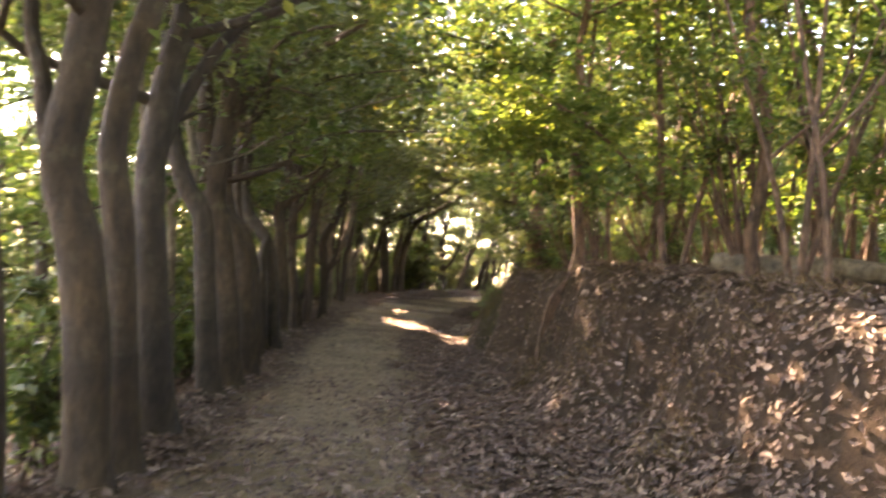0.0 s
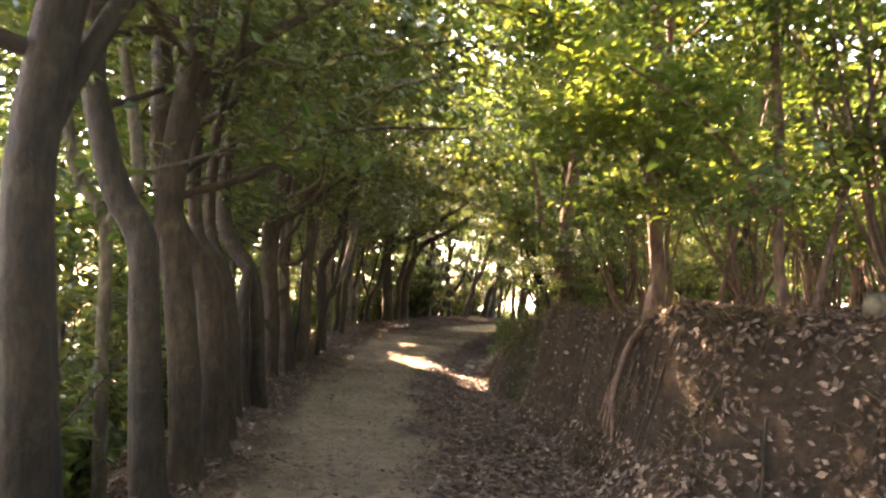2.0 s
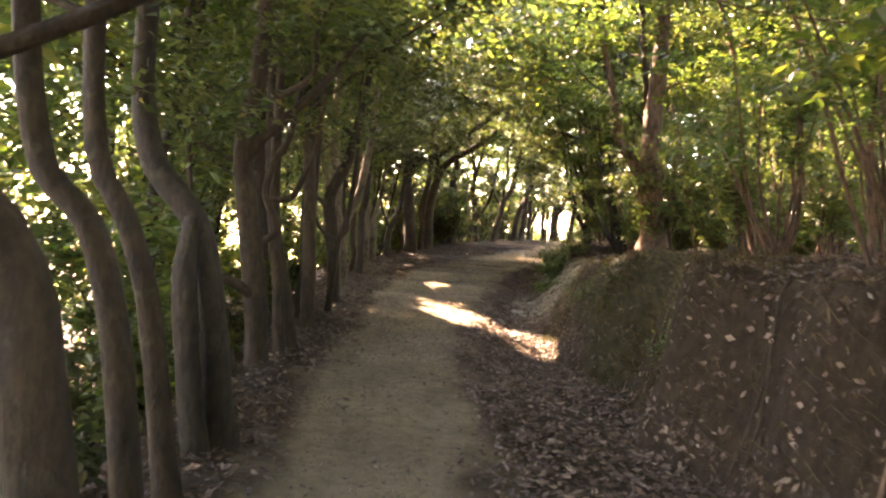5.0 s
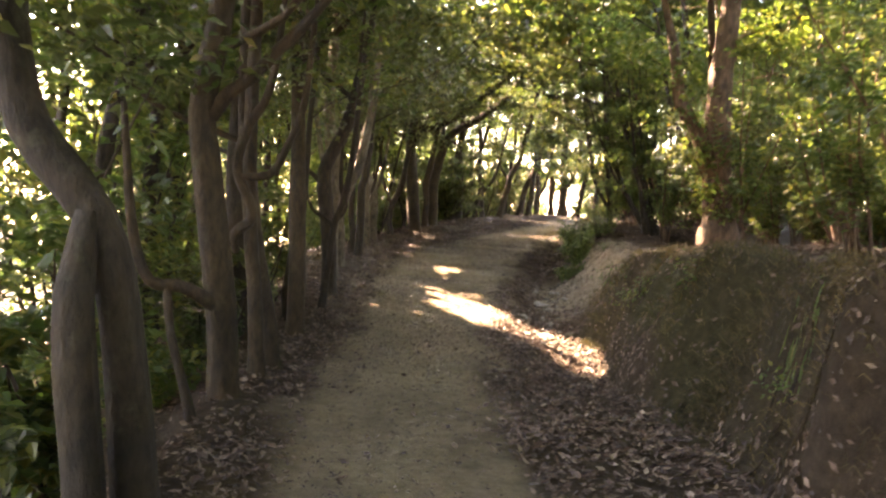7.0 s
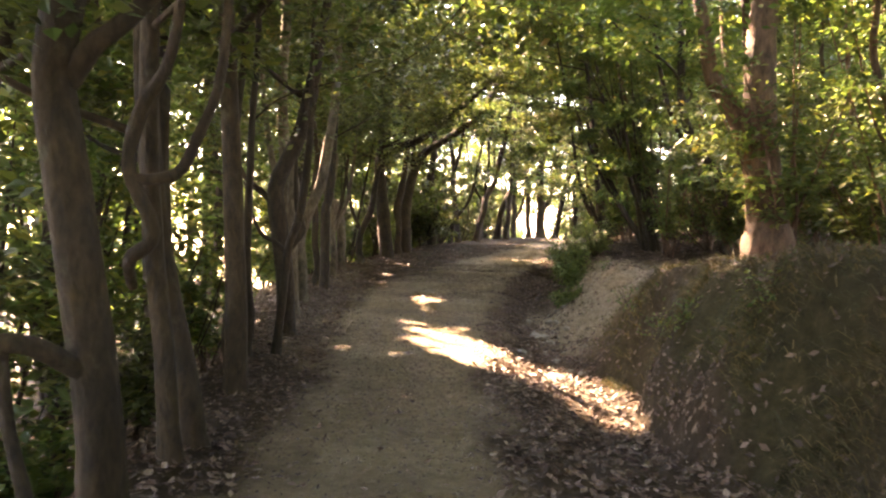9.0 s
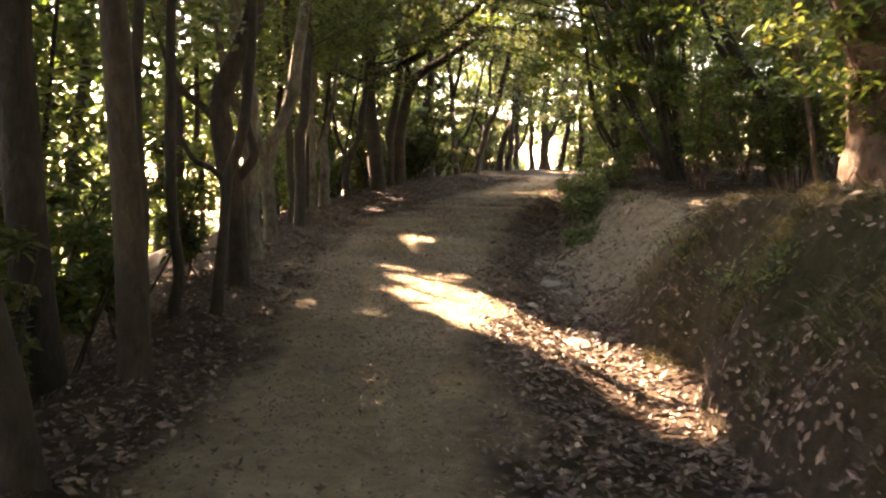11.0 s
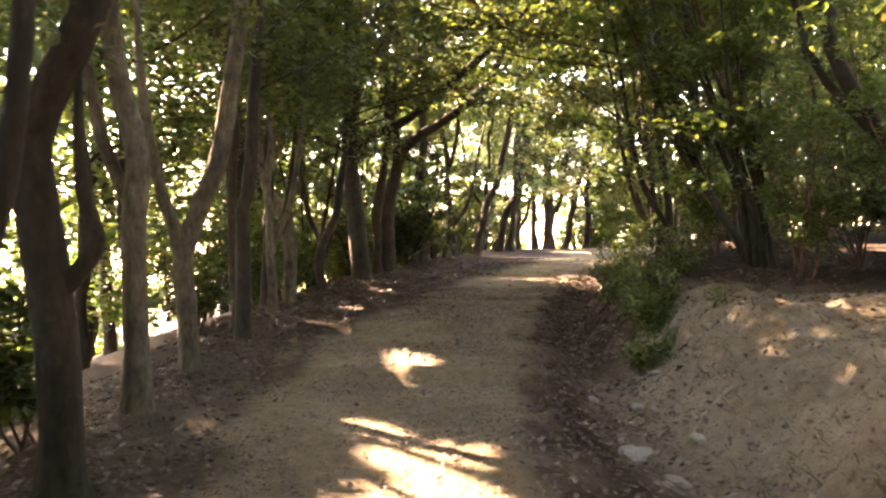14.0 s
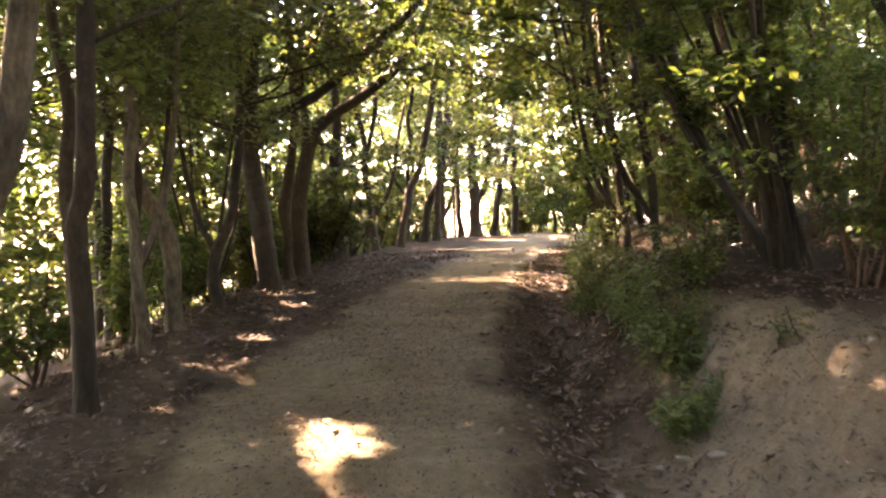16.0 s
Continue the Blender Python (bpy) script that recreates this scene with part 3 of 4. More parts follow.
row_tree(-0.48, -1.55, 0.085, 7.5, B, [(-0.48, 0.05), (-0.56, 0.75), (-0.64, 1.37), (-0.72, 1.8), (-0.64, 2.37), (-0.57, 2.63)])
row_tree(-0.62, -0.69, 0.105, 8.0, D, [(-0.62, 0.05), (-0.75, 1.04), (-0.83, 1.77), (-0.77, 2.45), (-0.7, 2.91)],
         extra=((((-0.83, -0.69, 1.75), (-0.72, -0.6, 2.2), (-0.45, -0.5, 2.75), (0.1, -0.3, 3.3)), (0.05, 0.05, 0.04, 0.02)),))
row_tree(-0.77, 0.8, 0.09, 7.0, D, [(-0.76, 0.05), (-0.86, 0.88), (-0.93, 1.46), (-0.98, 1.63), (-1.14, 1.87), (-1.31, 2.37), (-1.36, 2.65)])
row_tree(-1.27, 1.35, 0.042, 5.0, P, [(-1.27, -0.2), (-1.36, 0.91), (-1.4, 1.48), (-1.44, 1.71), (-1.62, 1.95), (-1.74, 2.33)],
         extra=((((-1.43, 1.35, 1.66), (-1.32, 1.35, 1.81), (-1.24, 1.35, 2.01), (-1.33, 1.35, 2.45), (-1.43, 1.35, 2.83)), (0.035, 0.045, 0.045, 0.04, 0.03)),
                (((-1.33, 1.35, 0.45), (-1.42, 1.35, 0.6), (-1.55, 1.3, 0.66), (-1.65, 1.3, 1.1)), (0.025, 0.022, 0.018, 0.006))), n=2500)
row_tree(-0.78, 1.47, 0.10, 7.5, B, [(-0.77, 0.05), (-0.86, 0.81), (-0.97, 1.42), (-1.06, 1.8), (-1.04, 2.39), (-1.0, 2.88)],
         extra=((((-1.05, 1.47, 2.2), (-0.85, 1.5, 2.75), (-0.5, 1.6, 3.1), (0.2, 1.7, 3.6)), (0.06, 0.05, 0.04, 0.02)),))
row_tree(-0.81, 2.1, 0.105, 7.0, B, [(-0.8, 0.08), (-0.89, 0.89), (-0.97, 1.36), (-1.19, 1.66), (-1.33, 1.97), (-1.41, 2.52)])
row_tree(-0.91, 2.9, 0.06, 6.5, B, [(-0.91, 0.08), (-1.01, 1.03), (-1.13, 1.49), (-1.33, 1.73), (-1.41, 2.27), (-1.41, 3.08)])
row_tree(-1.08, 3.7, 0.06, 6.5, B, [(-1.08, 0.08), (-1.2, 1.05), (-1.33, 1.5), (-1.5, 1.9), (-1.52, 3.11)])
row_tree(-1.15, 4.75, 0.085, 7.0, D, [(-1.14, 0.1), (-1.23, 1.05), (-1.34, 1.48), (-1.62, 1.84), (-1.71, 2.3), (-1.69, 2.9)],
         extra=((((-1.22, 4.58, -0.05), (-1.28, 4.58, 0.35), (-1.35, 4.6, 1.1), (-1.35, 4.7, 1.5)), (0.1, 0.08, 0.075, 0.05)),))
row_tree(-1.58, 7.2, 0.105, 8.5, B, [(-1.57, 0.02), (-1.61, 0.7), (-1.72, 1.58), (-1.78, 2.1), (-1.67, 2.75), (-1.62, 3.3)],
         extra=((((-1.72, 7.2, 2.05), (-1.6, 7.2, 2.22), (-1.45, 7.2, 2.33), (-1.27, 7.2, 2.52), (-1.05, 7.2, 2.75), (-0.6, 7.2, 3.3)), (0.05, 0.05, 0.045, 0.04, 0.035, 0.015)),
                (((-1.62, 7.15, 0.75), (-1.8, 7.0, 0.9), (-2.0, 6.9, 0.95), (-2.1, 6.85, 1.3), (-2.15, 6.8, 2.1)), (0.05, 0.045, 0.04, 0.035, 0.02)),
                (((-1.9, 6.95, 0.93), (-1.85, 6.9, 0.6), (-1.7, 6.8, 0.2), (-1.62, 6.8, -0.15)), (0.03, 0.03, 0.035, 0.045))))
row_tree(-1.61, 8.2, 0.06, 7.0, B, [(-1.61, 0.03), (-1.64, 0.68), (-1.69, 1.19), (-1.72, 2.0), (-1.7, 3.0)],
         extra=((((-1.8, 8.15, 1.05), (-1.76, 8.0, 1.21), (-1.65, 8.0, 1.3), (-1.64, 8.0, 1.42), (-1.74, 8.0, 1.63), (-1.76, 8.0, 1.8), (-1.68, 8.0, 2.06), (-1.54, 8.0, 2.29), (-1.46, 8.0, 2.7), (-1.4, 8.0, 3.4)), (0.03, 0.04, 0.042, 0.042, 0.042, 0.04, 0.04, 0.035, 0.03, 0.015)),
                (((-1.72, 8.0, 1.66), (-1.6, 8.0, 1.66), (-1.47, 8.0, 1.71), (-1.37, 8.0, 1.91), (-1.26, 8.0, 2.19), (-1.2, 8.0, 2.71), (-1.15, 8.0, 3.4)), (0.03, 0.035, 0.033, 0.03, 0.028, 0.025, 0.012))))
row_tree(-1.56, 8.5, 0.075, 7.0, B, [(-1.56, 0.0), (-1.62, 0.51), (-1.76, 1.21), (-1.84, 2.0), (-1.86, 3.0)])
row_tree(-2.4, 10.3, 0.12, 8.0, D, [(-2.4, -0.15), (-2.44, 1.25), (-2.44, 2.2), (-2.34, 3.4)])
row_tree(-1.7, 10.0, 0.085, 7.5, B, [(-1.7, 0.0), (-1.69, 0.8), (-1.72, 1.92), (-1.76, 2.97)])
row_tree(-2.0, 10.9, 0.04, 6.0, D, None, (0.03, 0.0), n=3000)
row_tree(-2.0, 11.6, 0.04, 5.0, D, None, (0.02, 0.0), n=3000)
row_tree(-1.77, 11.9, 0.042, 6.0, D, [(-1.77, 0.03), (-1.69, 0.69), (-1.64, 1.12), (-1.55, 1.36), (-1.49, 1.64), (-1.41, 2.38)],
         extra=((((-1.65, 11.9, 1.05), (-1.76, 11.9, 1.17), (-1.95, 11.9, 1.3), (-2.1, 11.9, 1.8)), (0.026, 0.024, 0.02, 0.008)),), n=4000)
row_tree(-1.9, 13.1, 0.105, 7.5, D, [(-1.9, 0.01), (-1.91, 0.73), (-1.99, 1.38), (-2.02, 1.8), (-1.81, 2.25), (-1.67, 2.67)],
         extra=((((-1.93, 13.1, 1.0), (-1.8, 13.1, 1.14), (-1.71, 13.1, 1.3), (-1.78, 13.1, 1.61), (-1.78, 13.1, 2.3)), (0.045, 0.045, 0.045, 0.035, 0.015)),
                (((-2.0, 13.1, 1.5), (-2.15, 13.05, 1.7), (-2.4, 13.0, 1.95), (-2.6, 13.0, 2.6)), (0.04, 0.035, 0.03, 0.012))))
row_tree(-2.14, 14.75, 0.085, 7.0, P, None, (-0.03, 0.0), None, (1.5, -0.5, 0.1, 0.05))
row_tree(-2.28, 16.4, 0.09, 7.5, P, [(-2.28, 0.0), (-2.31, 0.7), (-2.34, 1.05), (-2.21, 1.48), (-2.01, 1.94), (-1.88, 2.64), (-1.77, 3.32)],
         extra=((((-2.32, 16.4, 0.9), (-2.39, 16.35, 1.35), (-2.51, 16.3, 1.8), (-2.6, 16.2, 2.6), (-2.65, 16.2, 3.6)), (0.07, 0.06, 0.055, 0.04, 0.02)),))
row_tree(-2.17, 17.9, 0.08, 7.0, D, [(-2.17, 0.1), (-2.16, 0.85), (-2.16, 1.52), (-2.08, 1.85), (-2.0, 3.0)])
row_tree(-2.45, 18.7, 0.06, 6.5, B, None, (0.0, 0.0))
row_tree(-2.32, 20.15, 0.06, 6.0, P, None, (0.0, 0.0), None, (1.0, 0.5, 0.3, 0.045))
row_tree(-2.6, 21.0, 0.055, 6.0, B, None, (0.04, 0.0), None, (0.8, 0.5, 0.1, 0.04))
row_tree(-2.4, 22.0, 0.09, 6.5, P, None, (-0.04, 0.0), (1.0, -0.3, 0.0))
row_tree(-2.1, 23.3, 0.07, 6.0, D, None, (0.03, 0.0), (0.9, 0.35, 0.0), (0.9, -0.5, 0.0, 0.045))
row_tree(-1.65, 25.9, 0.18, 9.0, D, [(-1.63, 0.2), (-1.74, 1.56), (-1.85, 3.01), (-1.59, 5.2)],
         extra=((((-1.8, 25.9, 2.9), (-1.56, 25.9, 3.15), (-0.68, 25.9, 3.56), (0.13, 25.8, 4.21), (1.15, 25.7, 5.06), (2.0, 25.6, 6.0)), (0.1, 0.1, 0.09, 0.08, 0.06, 0.03)),))
row_tree(-1.4, 27.1, 0.09, 7.0, B, None, (0.0, 0.0), (1.5, 0.25, 0))
row_tree(-1.25, 28.3, 0.16, 7.5, B, [(-1.25, 0.2), (-1.21, 1.87), (-0.8, 3.22), (0.14, 3.87), (1.09, 4.65), (1.6, 5.77)],
         extra=((((-1.05, 28.3, 2.6), (-1.0, 28.3, 3.4), (-1.1, 28.3, 4.4), (-0.8, 28.3, 6.0)), (0.09, 0.08, 0.07, 0.03)),))
row_tree(-0.5, 32.5, 0.14, 4.5, D)
row_tree(0.15, 34.6, 0.07, 7.0, D, None, (0.14, 0.0), (1.1, -0.2, 0))
row_tree(0.5, 35.9, 0.10, 7.5, D, None, (-0.1, 0.0), None, (1.2, 0.9, 0.0, 0.07))
row_tree(1.25, 37.0, 0.12, 8.0, B, None, (0.2, 0.0), (1.6, 0.3, 0.0))
row_tree(1.5, 38.9, 0.07, 8.0, D, None, (0.1, 0.0), None, (1.6, -0.8, 0.0, 0.05))
row_tree(2.3, 40.4, 0.13, 8.0, D, None, (0.16, 0.0), (1.2, 0.3, 0.0))
row_tree(3.3, 43.0, 0.10, 8.0, D, None, (0.0, 0.0), None, (0.9, 0.7, 0.2, 0.07))
row_tree(4.2, 44.6, 0.12, 8.0, D, None, (-0.05, 0.0))
row_tree(4.75, 44.2, 0.22, 8.0, B, None, (0.0, 0.0), None, (1.3, 0.8, 0.2, 0.12))
row_tree(5.6, 45.0, 0.13, 8.0, D, None, (0.22, 0.0))
row_tree(6.6, 45.6, 0.14, 8.0, D, None, (0.05, 0.0))

# ---- woods on the falling slope ----
rnd = np.random.RandomState(77)
for i in range(46):
    y = -4 + i * 1.22 + rnd.uniform(-0.5, 0.5)
    off = rnd.uniform(1.6, 7.5)
    x = float(along(ROW, y)) - off
    x = out_of_sun(x, y, 8.5)
    # Leaf colours lighter than the row's stand in for sunlit foliage.
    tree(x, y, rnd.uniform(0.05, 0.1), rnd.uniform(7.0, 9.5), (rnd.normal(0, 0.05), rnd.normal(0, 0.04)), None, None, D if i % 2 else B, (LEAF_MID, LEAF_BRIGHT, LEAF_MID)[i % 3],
         3100 if y > 6 else 1900, low=0.9, crown=2.0, leaf=0.14, seed=900 + i * 5, limbs=3, label="leafy evergreen tree on the slope below the path", group="trees on the slope", flare=1.2, thick=0.5 if y < 6 else 2.0, big=0.21, shade_leaves=2400 if y < 13 else 1700)
# Trees added to block sun that leaked onto the path.
for i, (x, y) in enumerate(((-4.4, 13.6), (-5.4, 12.2), (-4.6, 26.2), (-4.4, 27.9), (-4.8, 29.6), (-5.6, 31.0), (-4.5, 19.2), (-3.9, 24.4))):
    tree(x, y, 0.08, 8.5, (0.02, 0), None, None, D, LEAF_DARK if i % 2 else LEAF_MID, 2400, 1.2, 2.0, 0.15, 1350 + i * 5, 3, "leafy evergreen tree on the slope below the path", "trees on the slope", flare=1.2, thick=2.0, big=0.21, shade_leaves=2200)
for i in range(44):
    y = -3.5 + i * 0.85 + rnd.uniform(-0.3, 0.3)
    x = float(along(ROW, y)) - rnd.uniform(0.5, 2.6)
    if 11.5 < y < 22 and i % 3:
        continue
    shrub(x, y, rnd.uniform(0.9, 1.9), rnd.uniform(0.5, 0.9), (LEAF_MID, LEAF_DARK, LEAF_BRIGHT)[i % 3], 1800, 0.11, 1500 + i * 3, 5, "leafy green shrub below the tree row")

for i in range(10):
    y = 7.5 + i * 0.85 + rnd.uniform(-0.3, 0.3)
    x = float(along(ROW, y)) - rnd.uniform(2.3, 4.2)
    # Lighter leaf colours here too, to suggest sun on the shrubs.
    shrub(x, y, rnd.uniform(3.6, 5.0), 1.25, LEAF_BRIGHT if i % 2 else LEAF_MID, 1700, 0.14, 1800 + i * 3, 7, "tall dense evergreen shrub on the slope", D, low=1.0, group="tall shrubs", rs=0.025)

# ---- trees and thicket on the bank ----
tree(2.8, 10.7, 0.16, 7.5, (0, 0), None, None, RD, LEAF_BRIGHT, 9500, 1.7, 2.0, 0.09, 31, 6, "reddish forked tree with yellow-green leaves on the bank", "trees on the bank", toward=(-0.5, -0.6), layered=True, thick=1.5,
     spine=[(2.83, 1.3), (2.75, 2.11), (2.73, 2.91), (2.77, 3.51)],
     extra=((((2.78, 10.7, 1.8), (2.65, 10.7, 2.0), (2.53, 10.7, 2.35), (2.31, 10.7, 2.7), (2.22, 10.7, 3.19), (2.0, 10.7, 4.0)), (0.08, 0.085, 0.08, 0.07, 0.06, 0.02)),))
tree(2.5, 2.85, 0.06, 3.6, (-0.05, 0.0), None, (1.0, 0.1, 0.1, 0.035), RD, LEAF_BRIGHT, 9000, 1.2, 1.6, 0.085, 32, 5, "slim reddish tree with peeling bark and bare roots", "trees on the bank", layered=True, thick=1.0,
     extra=tuple((((2.48, 2.85, 1.35), (2.3 + 0.07 * k, 2.7 + 0.22 * k, 1.1), (2.16 + 0.05 * k, 2.55 + 0.3 * k, 0.75), (2.1 + 0.03 * k, 2.4 + 0.36 * k, 0.45)), (0.035, 0.028, 0.02, 0.008)) for k in range(-1, 3)))
tree(3.25, 2.1, 0.035, 4.2, (-0.1, -0.05), None, None, RD, LEAF_MAPLE, 2600, 1.2, 0.8, 0.105, 33, 0, "slim young tree with sunlit yellow-green pointed leaves", "trees on the bank", flare=1.2, layered=True,
     extra=((((3.05, 2.0, 2.1), (2.7, 1.6, 2.45), (2.17, 1.15, 2.72), (1.72, 1.0, 2.9)), (0.025, 0.02, 0.014, 0.005)),), clumps=((1.75, 1.2, 2.75), (2.1, 1.2, 2.6), (2.35, 1.4, 2.85), (1.6, 1.4, 2.6)))
rnd = np.random.RandomState(78)
for i in range(40):
    y = -3 + i * 1.12 + rnd.uniform(-0.5, 0.5)
    edge = float(along(FOOT, y) + along(WIDE, y))
    x = edge + rnd.uniform(0.5, 1.0) + (i % 4) * 1.5
    if 12.0 < y < 17.5 and x < 4.6:
        x += 2.2
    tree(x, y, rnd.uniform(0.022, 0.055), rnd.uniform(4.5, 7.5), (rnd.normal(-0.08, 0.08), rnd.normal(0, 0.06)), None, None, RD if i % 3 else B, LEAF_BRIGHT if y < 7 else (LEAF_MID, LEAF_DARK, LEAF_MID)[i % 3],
         4600, low=0.6, crown=2.0, leaf=0.095, seed=2100 + i * 5, limbs=4, label="slender leaning tree with light green leaves", group="trees on the bank", flare=1.2, toward=(-0.7, -0.2), layered=True, thick=1.2 if y < 6 else 0.4, shade_leaves=1300 if y < 6 else 900)
for i in range(58):
    y = -2.5 + i * 0.62 + rnd.uniform(-0.3, 0.3)
    edge = float(along(FOOT, y) + along(WIDE, y))
    x = edge + rnd.uniform(0.5, 1.2) + (i % 3) * 1.3
    if 12.0 < y < 17.5 and x < 4.8:
        x += 2.4
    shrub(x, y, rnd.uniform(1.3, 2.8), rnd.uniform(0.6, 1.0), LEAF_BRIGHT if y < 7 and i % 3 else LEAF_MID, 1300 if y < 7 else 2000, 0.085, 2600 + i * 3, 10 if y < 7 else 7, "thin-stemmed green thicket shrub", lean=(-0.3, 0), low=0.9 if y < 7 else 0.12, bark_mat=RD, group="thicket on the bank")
for i, (x, y) in enumerate(((3.3, 20.6), (3.7, 22.8), (4.3, 25.2), (5.0, 27.4), (5.9, 30.2), (7.2, 33.5))):
    tree(x, y, 0.05, 6.5, (-0.1, 0), None, (0.6, -0.7, 0.1, 0.04), D, LEAF_MID if i % 2 else LEAF_DARK, 6500, 1.1, 1.9, 0.1, 2950 + i, 6, "slender dark-stemmed tree leaning over the ditch", "trees on the bank", flare=1.2, toward=(-1.1, -0.3), layered=True, thick=1.6)
for i, (x, y) in enumerate(((4.7, 21.6), (5.3, 24.4), (5.9, 28.2), (6.8, 31.5), (4.9, 17.6))):
    tree(x, y, 0.08, 8.5, (-0.12, 0), (1.2, -0.5, 0), (1.6, -1.0, 0.1, 0.05), D, LEAF_DARK if i % 2 else LEAF_MID, 5000, 2.6, 2.5, 0.13, 2980 + i, 6, "dark-stemmed tree arching over the path", "trees on the bank", flare=1.2, toward=(-1.9, -0.3), layered=True, thick=2.6)
rnd = np.random.RandomState(83)
for i in range(14):
    y = 42.5 + (i % 4) * 0.9
    shrub(6.9 + i * 0.33, y, rnd.uniform(1.6, 3.4), 0.9, LEAF_MID if i % 2 else LEAF_BRIGHT, 1300, 0.16, 2700 + i * 3, 4, "leafy bush by the far bend", low=0.1, group="bushes by the bend")
rnd = np.random.RandomState(81)
for i in range(30):
    y = -4 + i * 1.35 + rnd.uniform(-0.6, 0.6)
    x = float(along(FOOT, y)) + rnd.uniform(7.5, 14)
    tree(x, y, rnd.uniform(0.06, 0.1), rnd.uniform(8, 12), (rnd.normal(0, 0.06), 0), None, None, RD if i % 2 else D, LEAF_MID if i % 3 else LEAF_BRIGHT, 4600, 0.3, 2.6, 0.22, 6100 + i * 5, 2, "leafy tree deeper in the wood", "trees deeper in the wood", flare=1.2)
# many-stemmed clump beside the side trail
shrub(3.92, 18.9, 4.0, 1.2, LEAF_MID, 9500, 0.09, 41, 14, "many-stemmed leaning shrub tree with dark foliage", D, (-0.9, -0.2), 1.5, rs=0.03)
shrub(5.2, 28.0, 3.2, 1.1, LEAF_MID, 5000, 0.09, 42, 10, "many-stemmed bush at the path bend", D, (-0.5, 0), 0.5, rs=0.03)
for i, (x, y, hgt, wid) in enumerate(((2.2, 17.3, 0.4, 0.45), (2.35, 18.0, 0.5, 0.5), (2.3, 18.9, 0.55, 0.55), (2.45, 19.8, 0.6, 0.55), (2.6, 20.8, 0.8, 0.6), (3.0, 22.2, 1.0, 0.7), (3.4, 23.8, 1.2, 0.8), (2.0, 16.7, 0.22, 0.3), (2.75, 18.5, 0.6, 0.5))):
    shrub(x, y, hgt, wid, LEAF_MID, 1500, 0.055, 60 + i, 7, "low leafy green bush on the bank foot", low=0.04, group="bank bushes", rs=0.006)
rnd = np.random.RandomState(85)
for i in range(9):
    y = 11.6 + i * 0.8
    shrub(4.9 + rnd.uniform(0, 1.3), y, rnd.uniform(1.8, 2.8), 1.0, LEAF_MID if i % 2 else LEAF_DARK, 2000, 0.09, 2850 + i * 3, 6, "thin-stemmed green thicket shrub", RD, (-0.3, 0), 0.12, group="thicket on the bank")

shrub(-0.75, 31.4, 2.3, 1.2, LEAF_DARK, 2000, 0.17, 91, 8, "dark broad-leaved bush under the trees", D, (0, 0), 0.3, rs=0.025)
shrub(-0.2, 33.6, 1.8, 1.0, LEAF_DARK, 1400, 0.17, 92, 6, "dark broad-leaved bush under the trees", D, (0, 0), 0.3, rs=0.025)

rnd = np.random.RandomState(87)
for i in range(30):
    y = 26.5 + i * 0.72
    x = float(along(ROW, y)) - rnd.uniform(0.5, 1.5) - (i % 3) * 1.7
    shrub(x, y, rnd.uniform(3.0, 5.2), 1.5, LEAF_MID if i % 3 else LEAF_DARK, 1200, 0.2, 3000 + i * 3, 5, "leafy evergreen shrub behind the far trees", D, low=0.15, group="far shrubs", rs=0.025)

for i in range(26):
    y = 46.0 + (i % 4) * 1.2
    x = -9.0 + i * 0.68 if i < 18 else 7.4 + (i - 18) * 0.8
    shrub(x, y, rnd.uniform(3.2, 6.0), 1.5, LEAF_MID if i % 2 else LEAF_DARK, 2000, 0.25, 3600 + i * 3, 5, "leafy evergreen shrub behind the far trees", D, low=0.1, group="far shrubs", rs=0.03)

# ---- far woods ----
rnd = np.random.RandomState(79)
for i in range(46):
    y = 40 + rnd.uniform(0, 24)
    x = float(along(CENTRE, y)) + rnd.uniform(-20, 3) if i % 2 else float(along(FOOT, y)) + rnd.uniform(1, 16)
    gap = x - (-0.1 + 0.15 * (y - 11.7))
    if abs(gap) < 1.2:
        x += 2.4 if gap > 0 else -2.4
    tree(x, y, rnd.uniform(0.08, 0.14), rnd.uniform(11, 16), (rnd.normal(0, 0.06), 0), None, None, D, LEAF_MID if i % 2 else LEAF_DARK, 3200, 0.9, 2.6, 0.3, 3300 + i * 5, 3, "tall evergreen tree in the far woods", "far woods")

# Unseen trees added behind the start, to cut sky light from there.
for i in range(36):
    y = -5.5 - (i // 2) * 1.0 + rnd.uniform(-0.5, 0.5)
    x = -0.9 - rnd.uniform(0, 2.5) if i % 3 == 0 else 4.2 + rnd.uniform(0, 8)
    tree(x, y, rnd.uniform(0.08, 0.14), rnd.uniform(6.5, 8), (rnd.normal(0, 0.05), 0), None, None, B, LEAF_DARK if i % 2 else LEAF_MID, 1300, 0.9, 2.4, 0.35, 5300 + i * 5, 3, "unseen evergreen tree added behind the path's start to block sky light", "trees further back", thick=1.0, shade_leaves=1900)
for i in range(44):
    y = -2 + i * 1.15 + rnd.uniform(-1, 1)
    x = out_of_sun(float(along(ROW, y)) - rnd.uniform(9, 24), y, 12)
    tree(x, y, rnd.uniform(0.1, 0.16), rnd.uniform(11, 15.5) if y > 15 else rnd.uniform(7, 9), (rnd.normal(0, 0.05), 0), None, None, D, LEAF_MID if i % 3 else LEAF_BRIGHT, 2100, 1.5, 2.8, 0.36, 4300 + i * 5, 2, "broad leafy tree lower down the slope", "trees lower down")

